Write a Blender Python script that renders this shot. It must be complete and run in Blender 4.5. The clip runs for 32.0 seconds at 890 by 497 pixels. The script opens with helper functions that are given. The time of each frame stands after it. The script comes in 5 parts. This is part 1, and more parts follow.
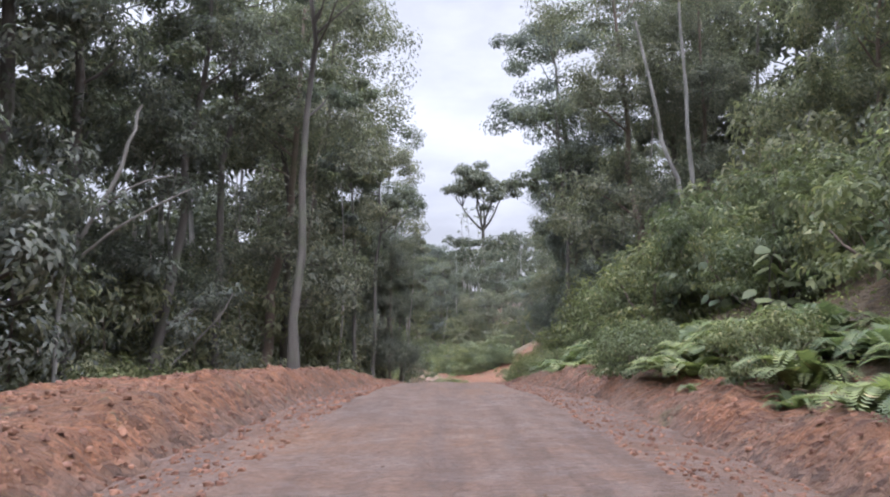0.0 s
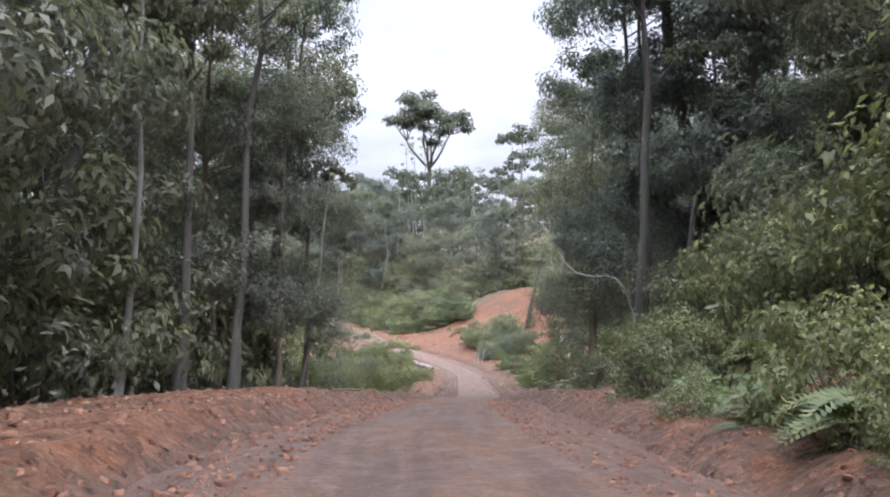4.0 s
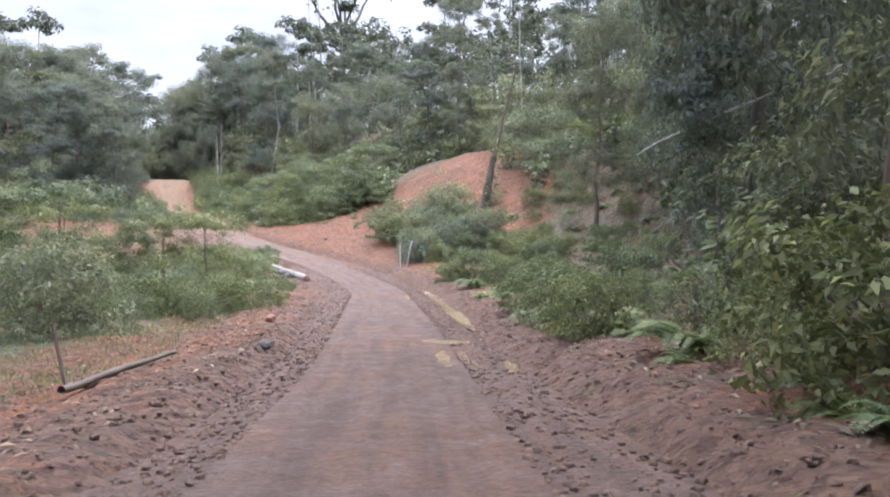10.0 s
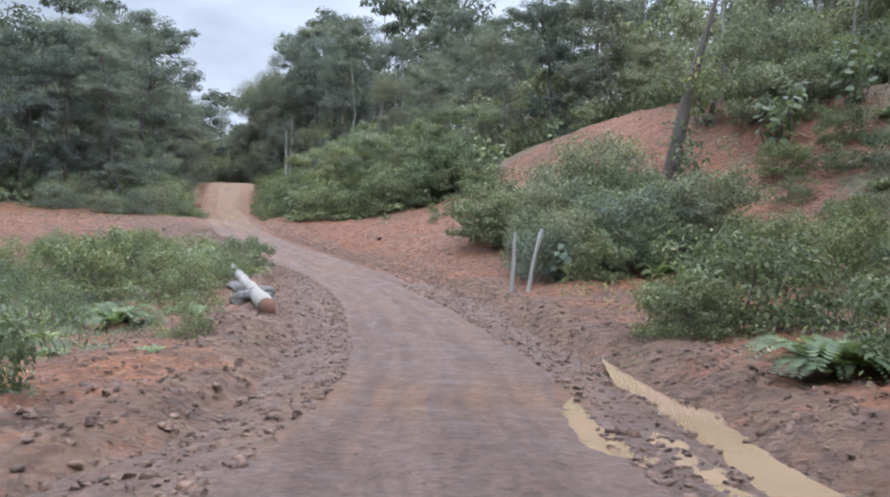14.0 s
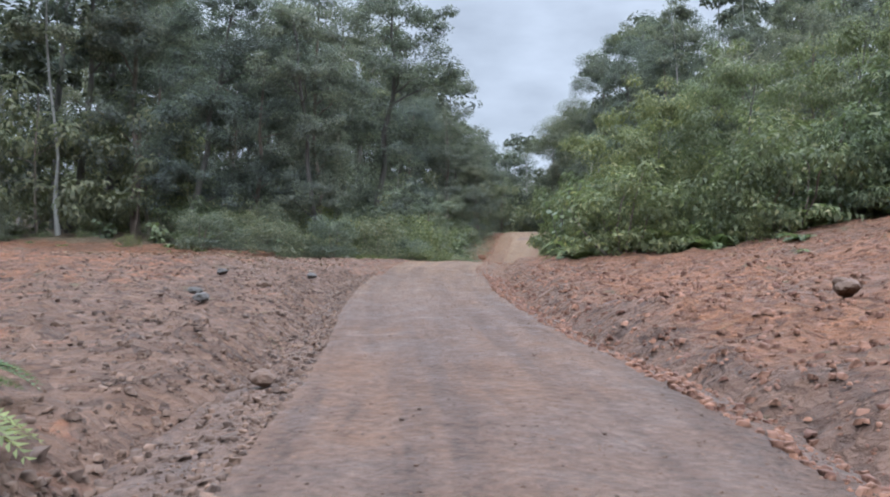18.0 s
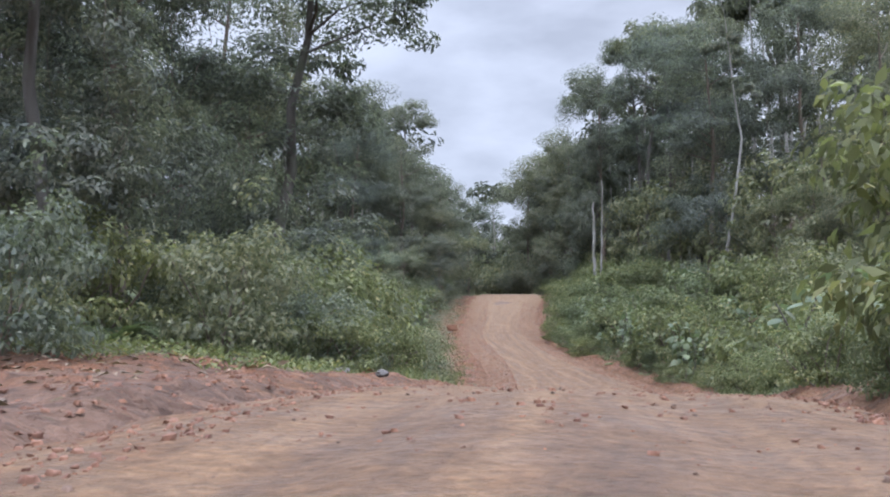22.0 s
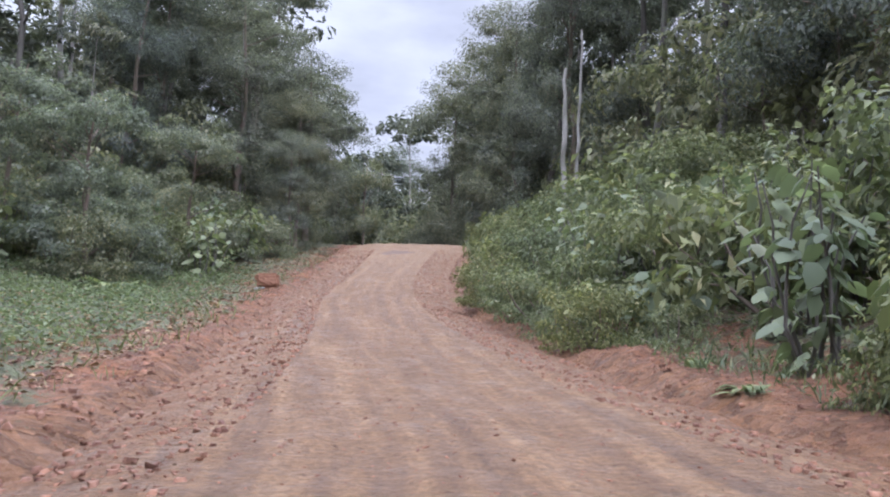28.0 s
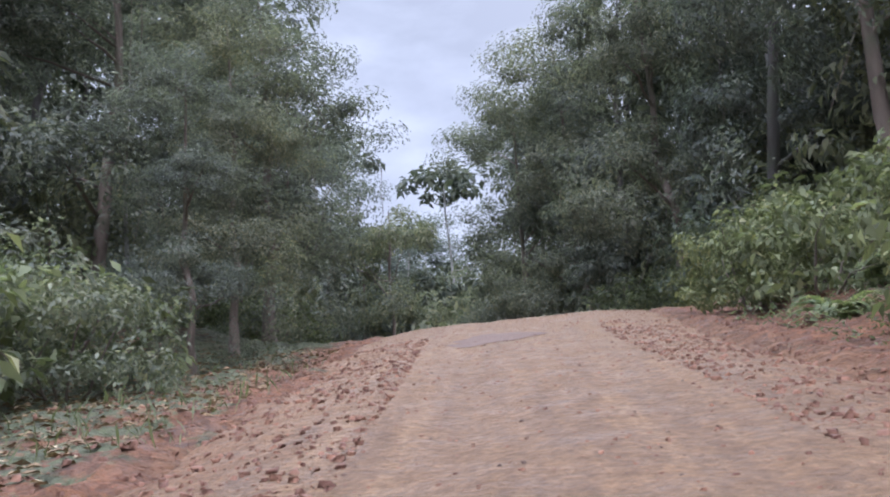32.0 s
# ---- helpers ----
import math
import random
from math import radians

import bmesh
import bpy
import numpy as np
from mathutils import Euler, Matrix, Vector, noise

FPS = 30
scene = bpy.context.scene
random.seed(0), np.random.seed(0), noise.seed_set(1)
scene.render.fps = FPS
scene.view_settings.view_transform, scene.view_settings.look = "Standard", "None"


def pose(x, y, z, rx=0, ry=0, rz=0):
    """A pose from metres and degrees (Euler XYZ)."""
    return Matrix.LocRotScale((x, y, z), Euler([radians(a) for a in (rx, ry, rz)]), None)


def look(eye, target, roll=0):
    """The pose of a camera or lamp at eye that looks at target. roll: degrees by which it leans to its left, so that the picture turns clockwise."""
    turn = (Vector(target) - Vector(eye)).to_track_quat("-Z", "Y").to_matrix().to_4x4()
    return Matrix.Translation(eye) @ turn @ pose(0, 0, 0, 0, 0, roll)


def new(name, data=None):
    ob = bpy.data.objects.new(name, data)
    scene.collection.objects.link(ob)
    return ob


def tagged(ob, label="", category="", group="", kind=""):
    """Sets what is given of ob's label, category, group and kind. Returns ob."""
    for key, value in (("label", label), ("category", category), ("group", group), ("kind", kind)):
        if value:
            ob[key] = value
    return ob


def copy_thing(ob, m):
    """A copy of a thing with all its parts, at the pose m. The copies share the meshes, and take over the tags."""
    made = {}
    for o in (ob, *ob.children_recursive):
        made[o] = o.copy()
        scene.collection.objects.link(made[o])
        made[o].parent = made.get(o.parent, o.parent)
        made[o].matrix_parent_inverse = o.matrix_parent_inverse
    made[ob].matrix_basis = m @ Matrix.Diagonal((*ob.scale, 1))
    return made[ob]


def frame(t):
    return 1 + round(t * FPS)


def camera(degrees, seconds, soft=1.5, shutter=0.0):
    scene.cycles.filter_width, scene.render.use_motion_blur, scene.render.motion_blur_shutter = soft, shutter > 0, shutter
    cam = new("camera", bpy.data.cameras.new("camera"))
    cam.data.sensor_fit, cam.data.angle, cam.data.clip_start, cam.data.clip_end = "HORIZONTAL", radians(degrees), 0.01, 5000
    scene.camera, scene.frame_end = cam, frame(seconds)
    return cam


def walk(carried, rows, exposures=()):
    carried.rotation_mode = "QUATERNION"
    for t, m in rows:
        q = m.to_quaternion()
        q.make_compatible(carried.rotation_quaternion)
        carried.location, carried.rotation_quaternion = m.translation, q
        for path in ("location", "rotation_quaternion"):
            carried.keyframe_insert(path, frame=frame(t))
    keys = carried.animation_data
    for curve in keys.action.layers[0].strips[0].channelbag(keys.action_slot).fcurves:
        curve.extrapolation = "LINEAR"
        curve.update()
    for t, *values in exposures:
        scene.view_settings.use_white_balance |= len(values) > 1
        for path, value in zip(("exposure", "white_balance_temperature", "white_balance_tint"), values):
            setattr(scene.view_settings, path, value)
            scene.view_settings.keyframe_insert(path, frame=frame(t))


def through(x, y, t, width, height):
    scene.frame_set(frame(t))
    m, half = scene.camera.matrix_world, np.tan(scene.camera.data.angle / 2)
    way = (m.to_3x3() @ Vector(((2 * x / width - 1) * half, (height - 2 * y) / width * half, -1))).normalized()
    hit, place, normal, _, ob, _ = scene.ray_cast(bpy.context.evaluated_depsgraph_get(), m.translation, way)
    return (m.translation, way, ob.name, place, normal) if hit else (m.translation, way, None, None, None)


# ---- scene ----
cam = camera(59.6, 32.0, soft=2.0)
# seconds, eye x, y, z, then yaw, pitch and lean in degrees
ROWS = [
    (0.0, 0.003, -0.002, 0.001, -0.16, 5.47, 0.88),
    (0.5, -0.042, 4.283, 0.008, -0.15, 4.46, 2.37),
    (1.0, -0.085, 8.617, -0.005, -0.67, 4.39, 1.12),
    (1.5, -0.103, 12.826, -0.155, -1.04, 3.59, 0.57),
    (2.0, -0.108, 16.957, -0.230, -1.72, 2.85, -0.12),
    (2.5, -0.195, 21.074, -0.342, -2.87, 2.42, -0.45),
    (3.0, -0.195, 25.164, -0.478, -4.39, 2.52, -0.41),
    (3.5, -0.267, 29.306, -0.956, -4.47, 2.40, -0.28),
    (5.5, 0.357, 43.549, -2.184, -6.18, -1.17, -0.89),
    (6.0, 0.676, 46.832, -2.596, -6.95, -2.29, -1.31),
    (6.5, 1.010, 50.230, -2.979, -7.65, -2.22, -2.11),
    (7.0, 1.532, 53.855, -3.444, -7.70, -2.78, -1.16),
    (7.5, 2.011, 57.433, -3.933, -8.02, -4.53, -0.62),
    (8.0, 2.594, 60.883, -4.474, -8.51, -5.39, -1.23),
    (8.5, 3.306, 64.216, -4.940, -9.66, -4.92, -0.47),
    (9.0, 3.989, 67.539, -5.406, -9.80, -4.80, 0.77),
    (9.5, 4.664, 70.909, -5.893, -9.75, -4.91, 0.46),
    (10.0, 5.181, 74.303, -6.483, -10.11, -4.31, -0.35),
    (10.5, 5.619, 77.723, -7.007, -8.25, -4.08, -0.89),
    (11.0, 5.929, 81.134, -7.607, -7.61, -6.31, -1.25),
    (11.5, 6.442, 84.418, -8.041, -5.89, -6.58, -1.16),
    (12.0, 6.681, 87.658, -8.331, -1.10, -4.11, 0.71),
    (12.5, 6.960, 90.723, -8.555, -1.58, -0.87, -1.04),
    (13.0, 7.192, 93.740, -8.805, -3.62, -0.75, -2.55),
    (13.5, 7.434, 96.555, -9.017, -3.53, -2.73, -2.16),
    (15.5, 8.216, 109.421, -9.810, 2.08, 0.26, -1.41),
    (16.0, 8.097, 112.489, -9.918, 5.73, 0.87, -0.22),
    (16.5, 7.713, 115.619, -9.989, 8.48, 2.42, -1.00),
    (17.0, 7.106, 118.867, -10.053, 12.48, 1.94, 0.19),
    (17.5, 6.378, 121.931, -10.161, 16.98, 1.41, -1.42),
    (18.0, 5.470, 125.107, -10.156, 20.28, 1.46, -1.26),
    (18.5, 4.444, 128.173, -10.115, 23.30, 3.20, -0.79),
    (19.0, 3.263, 131.179, -9.950, 24.01, 4.60, -0.84),
    (19.5, 2.007, 134.005, -9.900, 24.32, 5.51, -0.28),
    (20.0, 0.765, 136.832, -9.637, 25.45, 6.69, -0.45),
    (20.5, -0.508, 139.875, -9.383, 24.89, 6.02, 1.81),
    (21.0, -1.519, 142.329, -9.733, 21.41, 7.43, 0.25),
    (21.5, -2.275, 144.902, -9.617, 20.87, 5.64, 1.18),
    (22.0, -3.083, 147.528, -9.551, 16.83, 6.50, -0.70),
    (22.5, -3.457, 150.952, -9.262, 14.12, 6.21, 1.05),
    (23.0, -3.811, 154.132, -9.261, 9.06, 6.92, 2.46),
    (23.5, -4.060, 157.316, -9.346, 8.00, 6.22, 0.80),
    (24.0, -4.300, 160.299, -9.428, 5.89, 5.16, 0.04),
    (24.5, -4.694, 162.922, -9.592, 4.55, 4.83, -1.23),
    (26.5, -6.492, 169.502, -10.327, 4.48, 4.63, -2.34),
    (27.0, -6.874, 173.079, -10.341, 5.04, 5.30, -2.11),
    (27.5, -7.462, 176.700, -10.314, 7.93, 5.33, -2.20),
    (28.0, -8.239, 180.346, -10.308, 11.81, 5.87, -2.37),
    (28.5, -9.126, 183.975, -10.181, 16.08, 6.53, -0.92),
    (29.0, -10.241, 187.355, -9.978, 17.60, 7.94, 0.43),
    (29.5, -11.416, 190.884, -9.632, 21.72, 8.99, 0.68),
    (30.0, -12.679, 194.282, -9.365, 20.83, 10.25, 1.99),
    (30.5, -13.911, 197.712, -9.138, 19.05, 9.85, 1.52),
    (31.0, -15.175, 201.133, -8.804, 17.36, 10.35, 0.59),
    (31.5, -16.214, 204.367, -8.373, 17.43, 11.95, 1.02),
    (32.0, -17.025, 207.502, -7.913, 13.70, 13.35, 3.94),
]
walk(cam, [(t, pose(x, y, z, 90 + pitch, 0, yaw) @ pose(0, 0, 0, 0, 0, -lean)) for t, x, y, z, yaw, pitch, lean in ROWS], [(0.0, 0.68, 5620, 19), (6.0, 0.92, 5600, 19), (9.0, 0.92, 5550, 19), (12.5, 0.58, 5350, 16), (17.0, 0.24, 5300, 10), (20.0, 0.25, 5250, 10), (24.0, 0.48, 5480, 22), (29.0, 0.52, 5330, 21), (32.0, 0.47, 5250, 20)])

# ---- world and light: a bright overcast sky ----
world = bpy.data.worlds.new("sky")
scene.world = world
world.use_nodes = True
wt = world.node_tree
wt.nodes.clear()
w_out = wt.nodes.new("ShaderNodeOutputWorld")
w_bg = wt.nodes.new("ShaderNodeBackground")
w_sky = wt.nodes.new("ShaderNodeTexSky")
w_sky.sky_type = "NISHITA"
w_sky.sun_disc = False
w_sky.sun_elevation, w_sky.sun_rotation = radians(48), radians(15)
w_sky.air_density, w_sky.dust_density = 1.0, 4.0
w_co = wt.nodes.new("ShaderNodeTexCoord")
w_map = wt.nodes.new("ShaderNodeMapping")
w_map.inputs["Scale"].default_value = (1.0, 1.0, 2.6)
w_no = wt.nodes.new("ShaderNodeTexNoise")
w_no.inputs["Scale"].default_value, w_no.inputs["Detail"].default_value = 2.6, 6.0
w_no.inputs["Roughness"].default_value = 0.55
w_ramp = wt.nodes.new("ShaderNodeValToRGB")
w_ramp.color_ramp.elements[0].position, w_ramp.color_ramp.elements[0].color = 0.38, (4.25, 4.33, 4.36, 1)
w_ramp.color_ramp.elements[1].position, w_ramp.color_ramp.elements[1].color = 0.62, (6.72, 6.76, 6.7, 1)
w_mix = wt.nodes.new("ShaderNodeMix")
w_mix.data_type = "RGBA"
w_mix.inputs["Factor"].default_value = 0.93
wt.links.new(w_co.outputs["Generated"], w_map.inputs["Vector"])
wt.links.new(w_map.outputs["Vector"], w_no.inputs["Vector"])
wt.links.new(w_no.outputs["Fac"], w_ramp.inputs["Fac"])
wt.links.new(w_sky.outputs["Color"], w_mix.inputs["A"])
wt.links.new(w_ramp.outputs["Color"], w_mix.inputs["B"])
# overcast sky, brighter overhead; the unseen zenith is raised ninefold for more light
w_sep = wt.nodes.new("ShaderNodeSeparateXYZ")
wt.links.new(w_co.outputs["Generated"], w_sep.inputs[0])
w_up = wt.nodes.new("ShaderNodeMapRange")
w_up.interpolation_type = "SMOOTHSTEP"
w_up.inputs["From Min"].default_value, w_up.inputs["From Max"].default_value = 0.52, 0.76
w_up.inputs["To Min"].default_value, w_up.inputs["To Max"].default_value = 1.0, 9.2
wt.links.new(w_sep.outputs["Z"], w_up.inputs["Value"])
w_mul = wt.nodes.new("ShaderNodeVectorMath")
w_mul.operation = "SCALE"
wt.links.new(w_mix.outputs["Result"], w_mul.inputs[0])
wt.links.new(w_up.outputs["Result"], w_mul.inputs["Scale"])
wt.links.new(w_mul.outputs["Vector"], w_bg.inputs["Color"])
w_bg.inputs["Strength"].default_value = 0.1
wt.links.new(w_bg.outputs["Background"], w_out.inputs["Surface"])

sun_data = bpy.data.lights.new("sun", "SUN")
sun_data.energy, sun_data.angle, sun_data.color = 1.6, radians(25), (1.0, 0.97, 0.92)
sun = new("sun", sun_data)
sun.matrix_world = look((0, 0, 60), (-14, 52, 0))
scene.view_settings.exposure = 0.0

# ---- materials ----
def material(name):
    m = bpy.data.materials.new(name)
    m.use_nodes = True
    nt = m.node_tree
    nt.nodes.clear()
    out = nt.nodes.new("ShaderNodeOutputMaterial")
    b = nt.nodes.new("ShaderNodeBsdfPrincipled")
    nt.links.new(b.outputs["BSDF"], out.inputs["Surface"])
    return m, nt, b, out


def noise_node(nt, scale, detail=4.0, rough=0.55, vec=None):
    n = nt.nodes.new("ShaderNodeTexNoise")
    n.inputs["Scale"].default_value, n.inputs["Detail"].default_value, n.inputs["Roughness"].default_value = scale, detail, rough
    if vec is None:
        vec = nt.nodes.new("ShaderNodeNewGeometry").outputs["Position"]
    nt.links.new(vec, n.inputs["Vector"])
    return n.outputs["Fac"]


def ramp(nt, fac, stops):
    r = nt.nodes.new("ShaderNodeValToRGB")
    els = r.color_ramp.elements
    while len(els) < len(stops):
        els.new(0.5)
    for e, (p, c) in zip(els, stops):
        e.position = p
        e.color = (*c, 1) if len(c) == 3 else c
    nt.links.new(fac, r.inputs["Fac"])
    return r.outputs["Color"]


def mix(nt, fac, a, b, blend="MIX"):
    m = nt.nodes.new("ShaderNodeMix")
    m.data_type, m.blend_type = "RGBA", blend
    for sock, v in (("Factor", fac), ("A", a), ("B", b)):
        if isinstance(v, bpy.types.NodeSocket):
            nt.links.new(v, m.inputs[sock])
        elif sock == "Factor":
            m.inputs[sock].default_value = v
        else:
            m.inputs[sock].default_value = (*v, 1)
    return m.outputs["Result"]


def calc(nt, op, a, b=None, clamp=False):
    m = nt.nodes.new("ShaderNodeMath")
    m.operation, m.use_clamp = op, clamp
    for i, v in enumerate((a, b)):
        if isinstance(v, bpy.types.NodeSocket):
            nt.links.new(v, m.inputs[i])
        elif v is not None:
            m.inputs[i].default_value = v
    return m.outputs["Value"]


def bump(nt, b, height, strength, distance):
    n = nt.nodes.new("ShaderNodeBump")
    n.inputs["Strength"].default_value, n.inputs["Distance"].default_value = strength, distance
    nt.links.new(height, n.inputs["Height"])
    nt.links.new(n.outputs["Normal"], b.inputs["Normal"])


def leaf_material(name, dark, light, dry=None, gloss=0.68, through=0.40, tint=0.35):
    """Foliage: every leaf has its own shade, every plant its own tint, some leaves are dry."""
    m, nt, b, out = material(name)
    geo = nt.nodes.new("ShaderNodeNewGeometry")
    info = nt.nodes.new("ShaderNodeObjectInfo")
    col = ramp(nt, geo.outputs["Random Per Island"], [(0.0, dark), (0.55, tuple(0.55 * a + 0.45 * c for a, c in zip(dark, light))), (0.93, light), (1.0, dry or light)])
    per = ramp(nt, info.outputs["Random"], [(0.0, (0.72, 0.80, 0.86)), (0.5, (1.0, 1.0, 0.95)), (1.0, (1.22, 1.14, 0.85))])
    col = mix(nt, tint * 2, col, mix(nt, 1.0, col, per, "MULTIPLY"))
    patch = noise_node(nt, 0.9, 3)
    col = mix(nt, 1.0, col, ramp(nt, patch, [(0.3, (0.75, 0.78, 0.80)), (0.7, (1.2, 1.17, 1.05))]), "MULTIPLY")
    nt.links.new(col, b.inputs["Base Color"])
    b.inputs["Roughness"].default_value = gloss
    b.inputs["Specular IOR Level"].default_value = 0.22
    tr = nt.nodes.new("ShaderNodeBsdfTranslucent")
    nt.links.new(mix(nt, 1.0, col, (1.05, 1.13, 0.70), "MULTIPLY"), tr.inputs["Color"])
    ms = nt.nodes.new("ShaderNodeMixShader")
    ms.inputs["Fac"].default_value = through
    nt.links.new(b.outputs["BSDF"], ms.inputs[1])
    nt.links.new(tr.outputs["BSDF"], ms.inputs[2])
    nt.links.new(ms.outputs["Shader"], out.inputs["Surface"])
    return m


def bark_material(name, a, b2, moss, scale=3.0):
    m, nt, b, _ = material(name)
    tc = nt.nodes.new("ShaderNodeTexCoord")
    mp = nt.nodes.new("ShaderNodeMapping")
    mp.inputs["Scale"].default_value = (1.0, 1.0, 0.22)
    nt.links.new(tc.outputs["Object"], mp.inputs["Vector"])
    n1 = noise_node(nt, scale, 6, 0.6, mp.outputs["Vector"])
    n2 = noise_node(nt, 0.7, 3, 0.5, tc.outputs["Object"])
    n3 = noise_node(nt, scale * 9, 4, 0.6, mp.outputs["Vector"])
    col = mix(nt, n1, a, b2)
    col = mix(nt, ramp(nt, n2, [(0.5, (0, 0, 0)), (0.68, (0.8, 0.8, 0.8))]), col, moss)
    nt.links.new(col, b.inputs["Base Color"])
    b.inputs["Roughness"].default_value = 0.9
    bump(nt, b, calc(nt, "ADD", n1, n3), 0.6, 0.05)
    return m


LEAF_TREE = leaf_material("leaf_dark", (0.097, 0.104, 0.096), (0.200, 0.203, 0.180), (0.24, 0.24, 0.22))
# darker copy of leaf_dark: self-shade of the sparse far crowns put in the colour
LEAF_FAR_SHADED = leaf_material("leaf_far_shaded", (0.050, 0.060, 0.056), (0.118, 0.128, 0.114), (0.15, 0.15, 0.13), through=0.25)
LEAF_MID = leaf_material("leaf_mid", (0.106, 0.115, 0.092), (0.214, 0.220, 0.168), (0.253, 0.250, 0.215))
LEAF_BUSH = leaf_material("leaf_bush", (0.088, 0.098, 0.060), (0.196, 0.212, 0.122), (0.30, 0.28, 0.18))
LEAF_BIG = leaf_material("leaf_big", (0.106, 0.127, 0.080), (0.196, 0.222, 0.142), (0.27, 0.26, 0.19), gloss=0.55)
LEAF_FERN = leaf_material("leaf_fern", (0.098, 0.119, 0.066), (0.210, 0.242, 0.126), (0.317, 0.263, 0.173))
LEAF_GRASS = leaf_material("leaf_grass", (0.078, 0.094, 0.055), (0.158, 0.175, 0.102), (0.25, 0.22, 0.13))
LEAF_DRY = leaf_material("leaf_dry", (0.105, 0.072, 0.052), (0.24, 0.17, 0.12), (0.42, 0.36, 0.29), through=0.08)
BARK = bark_material("bark_grey", (0.060, 0.053, 0.045), (0.128, 0.115, 0.100), (0.09, 0.10, 0.06))
BARK_PALE = bark_material("bark_pale", (0.18, 0.168, 0.15), (0.31, 0.294, 0.265), (0.13, 0.125, 0.10))
BARK_BROWN = bark_material("bark_brown", (0.095, 0.070, 0.053), (0.19, 0.145, 0.112), (0.10, 0.10, 0.06))
BARK_WHITE = bark_material("bark_white", (0.085, 0.072, 0.058), (0.27, 0.245, 0.21), (0.20, 0.18, 0.14))
BARK_DARK = bark_material("bark_dark", (0.040, 0.029, 0.024), (0.092, 0.068, 0.054), (0.05, 0.055, 0.035))
BARK_RED = bark_material("bark_red", (0.16, 0.07, 0.045), (0.30, 0.15, 0.10), (0.09, 0.06, 0.04))


def soil_material(name, road):
    """Clay soils along the track: brown compacted mud first, pale orange clay later; litter and grass by the attribute."""
    m, nt, b, _ = material(name)
    geo = nt.nodes.new("ShaderNodeNewGeometry")
    pos = geo.outputs["Position"]
    sep = nt.nodes.new("ShaderNodeSeparateXYZ")
    nt.links.new(pos, sep.inputs[0])
    big, mid, fine = noise_node(nt, 0.35, 4, 0.6), noise_node(nt, 2.3, 5, 0.6), noise_node(nt, 17.0, 5, 0.65)
    grit = nt.nodes.new("ShaderNodeTexVoronoi")
    grit.inputs["Scale"].default_value = 9.0
    nt.links.new(pos, grit.inputs["Vector"])
    later = nt.nodes.new("ShaderNodeMapRange")
    later.inputs["From Min"].default_value, later.inputs["From Max"].default_value = 138.0, 158.0
    nt.links.new(calc(nt, "ADD", sep.outputs["Y"], calc(nt, "MULTIPLY", big, 8.0)), later.inputs["Value"])
    if road:
        at = nt.nodes.new("ShaderNodeAttribute")
        at.attribute_name = "cover"
        lane_c = nt.nodes.new("ShaderNodeSeparateColor")
        nt.links.new(at.outputs["Color"], lane_c.inputs["Color"])
        along = nt.nodes.new("ShaderNodeCombineXYZ")
        nt.links.new(calc(nt, "ADD", calc(nt, "MULTIPLY", lane_c.outputs["Red"], 20.0), calc(nt, "MULTIPLY", big, 1.0)), along.inputs["X"])
        nt.links.new(calc(nt, "MULTIPLY", sep.outputs["Y"], 0.11), along.inputs["Y"])
        streak = noise_node(nt, 1.5, 6, 0.65, along.outputs["Vector"])
        edgy = calc(nt, "ADD", lane_c.outputs["Green"], calc(nt, "MULTIPLY", calc(nt, "SUBTRACT", mid, 0.5), 0.9))
        mud = mix(nt, mid, (0.106, 0.066, 0.047), (0.152, 0.098, 0.071))
        mud = mix(nt, ramp(nt, big, [(0.46, (0, 0, 0)), (0.66, (0.75, 0.75, 0.75))]), mud, (0.153, 0.078, 0.039))
        mud = mix(nt, ramp(nt, streak, [(0.40, (0.9, 0.9, 0.9)), (0.55, (0, 0, 0))]), mud, (0.090, 0.056, 0.040))
        pale = mix(nt, mid, (0.142, 0.079, 0.038), (0.196, 0.117, 0.058))
        pale = mix(nt, ramp(nt, streak, [(0.34, (0.9, 0.9, 0.9)), (0.58, (0, 0, 0))]), pale, (0.098, 0.057, 0.032))
        pale = mix(nt, ramp(nt, streak, [(0.55, (0, 0, 0)), (0.7, (0.7, 0.7, 0.7))]), pale, (0.220, 0.138, 0.072))
        pale = mix(nt, ramp(nt, edgy, [(0.55, (0, 0, 0)), (0.95, (1, 1, 1))]), pale, mix(nt, fine, (0.100, 0.048, 0.021), (0.178, 0.088, 0.039)))
        mud = mix(nt, ramp(nt, edgy, [(0.60, (0, 0, 0)), (0.96, (1, 1, 1))]), mud, mix(nt, fine, (0.068, 0.039, 0.026), (0.146, 0.083, 0.053)))
        dry = nt.nodes.new("ShaderNodeMapRange")
        dry.inputs["From Min"].default_value, dry.inputs["From Max"].default_value = 209.0, 226.0
        nt.links.new(calc(nt, "ADD", sep.outputs["Y"], calc(nt, "MULTIPLY", big, 6.0)), dry.inputs["Value"])
        pale = mix(nt, calc(nt, "MULTIPLY", dry.outputs["Result"], 0.6), pale, mix(nt, mid, (0.195, 0.118, 0.062), (0.28, 0.182, 0.102)))
        col = mix(nt, later.outputs["Result"], mud, pale)
    else:
        clay = mix(nt, mid, (0.130, 0.049, 0.021), (0.208, 0.092, 0.041))
        clay = mix(nt, calc(nt, "MULTIPLY", later.outputs["Result"], 0.65), clay, mix(nt, mid, (0.128, 0.051, 0.020), (0.190, 0.082, 0.033)))
        clay = mix(nt, ramp(nt, big, [(0.42, (0, 0, 0)), (0.62, (0.8, 0.8, 0.8))]), clay, (0.114, 0.056, 0.029))
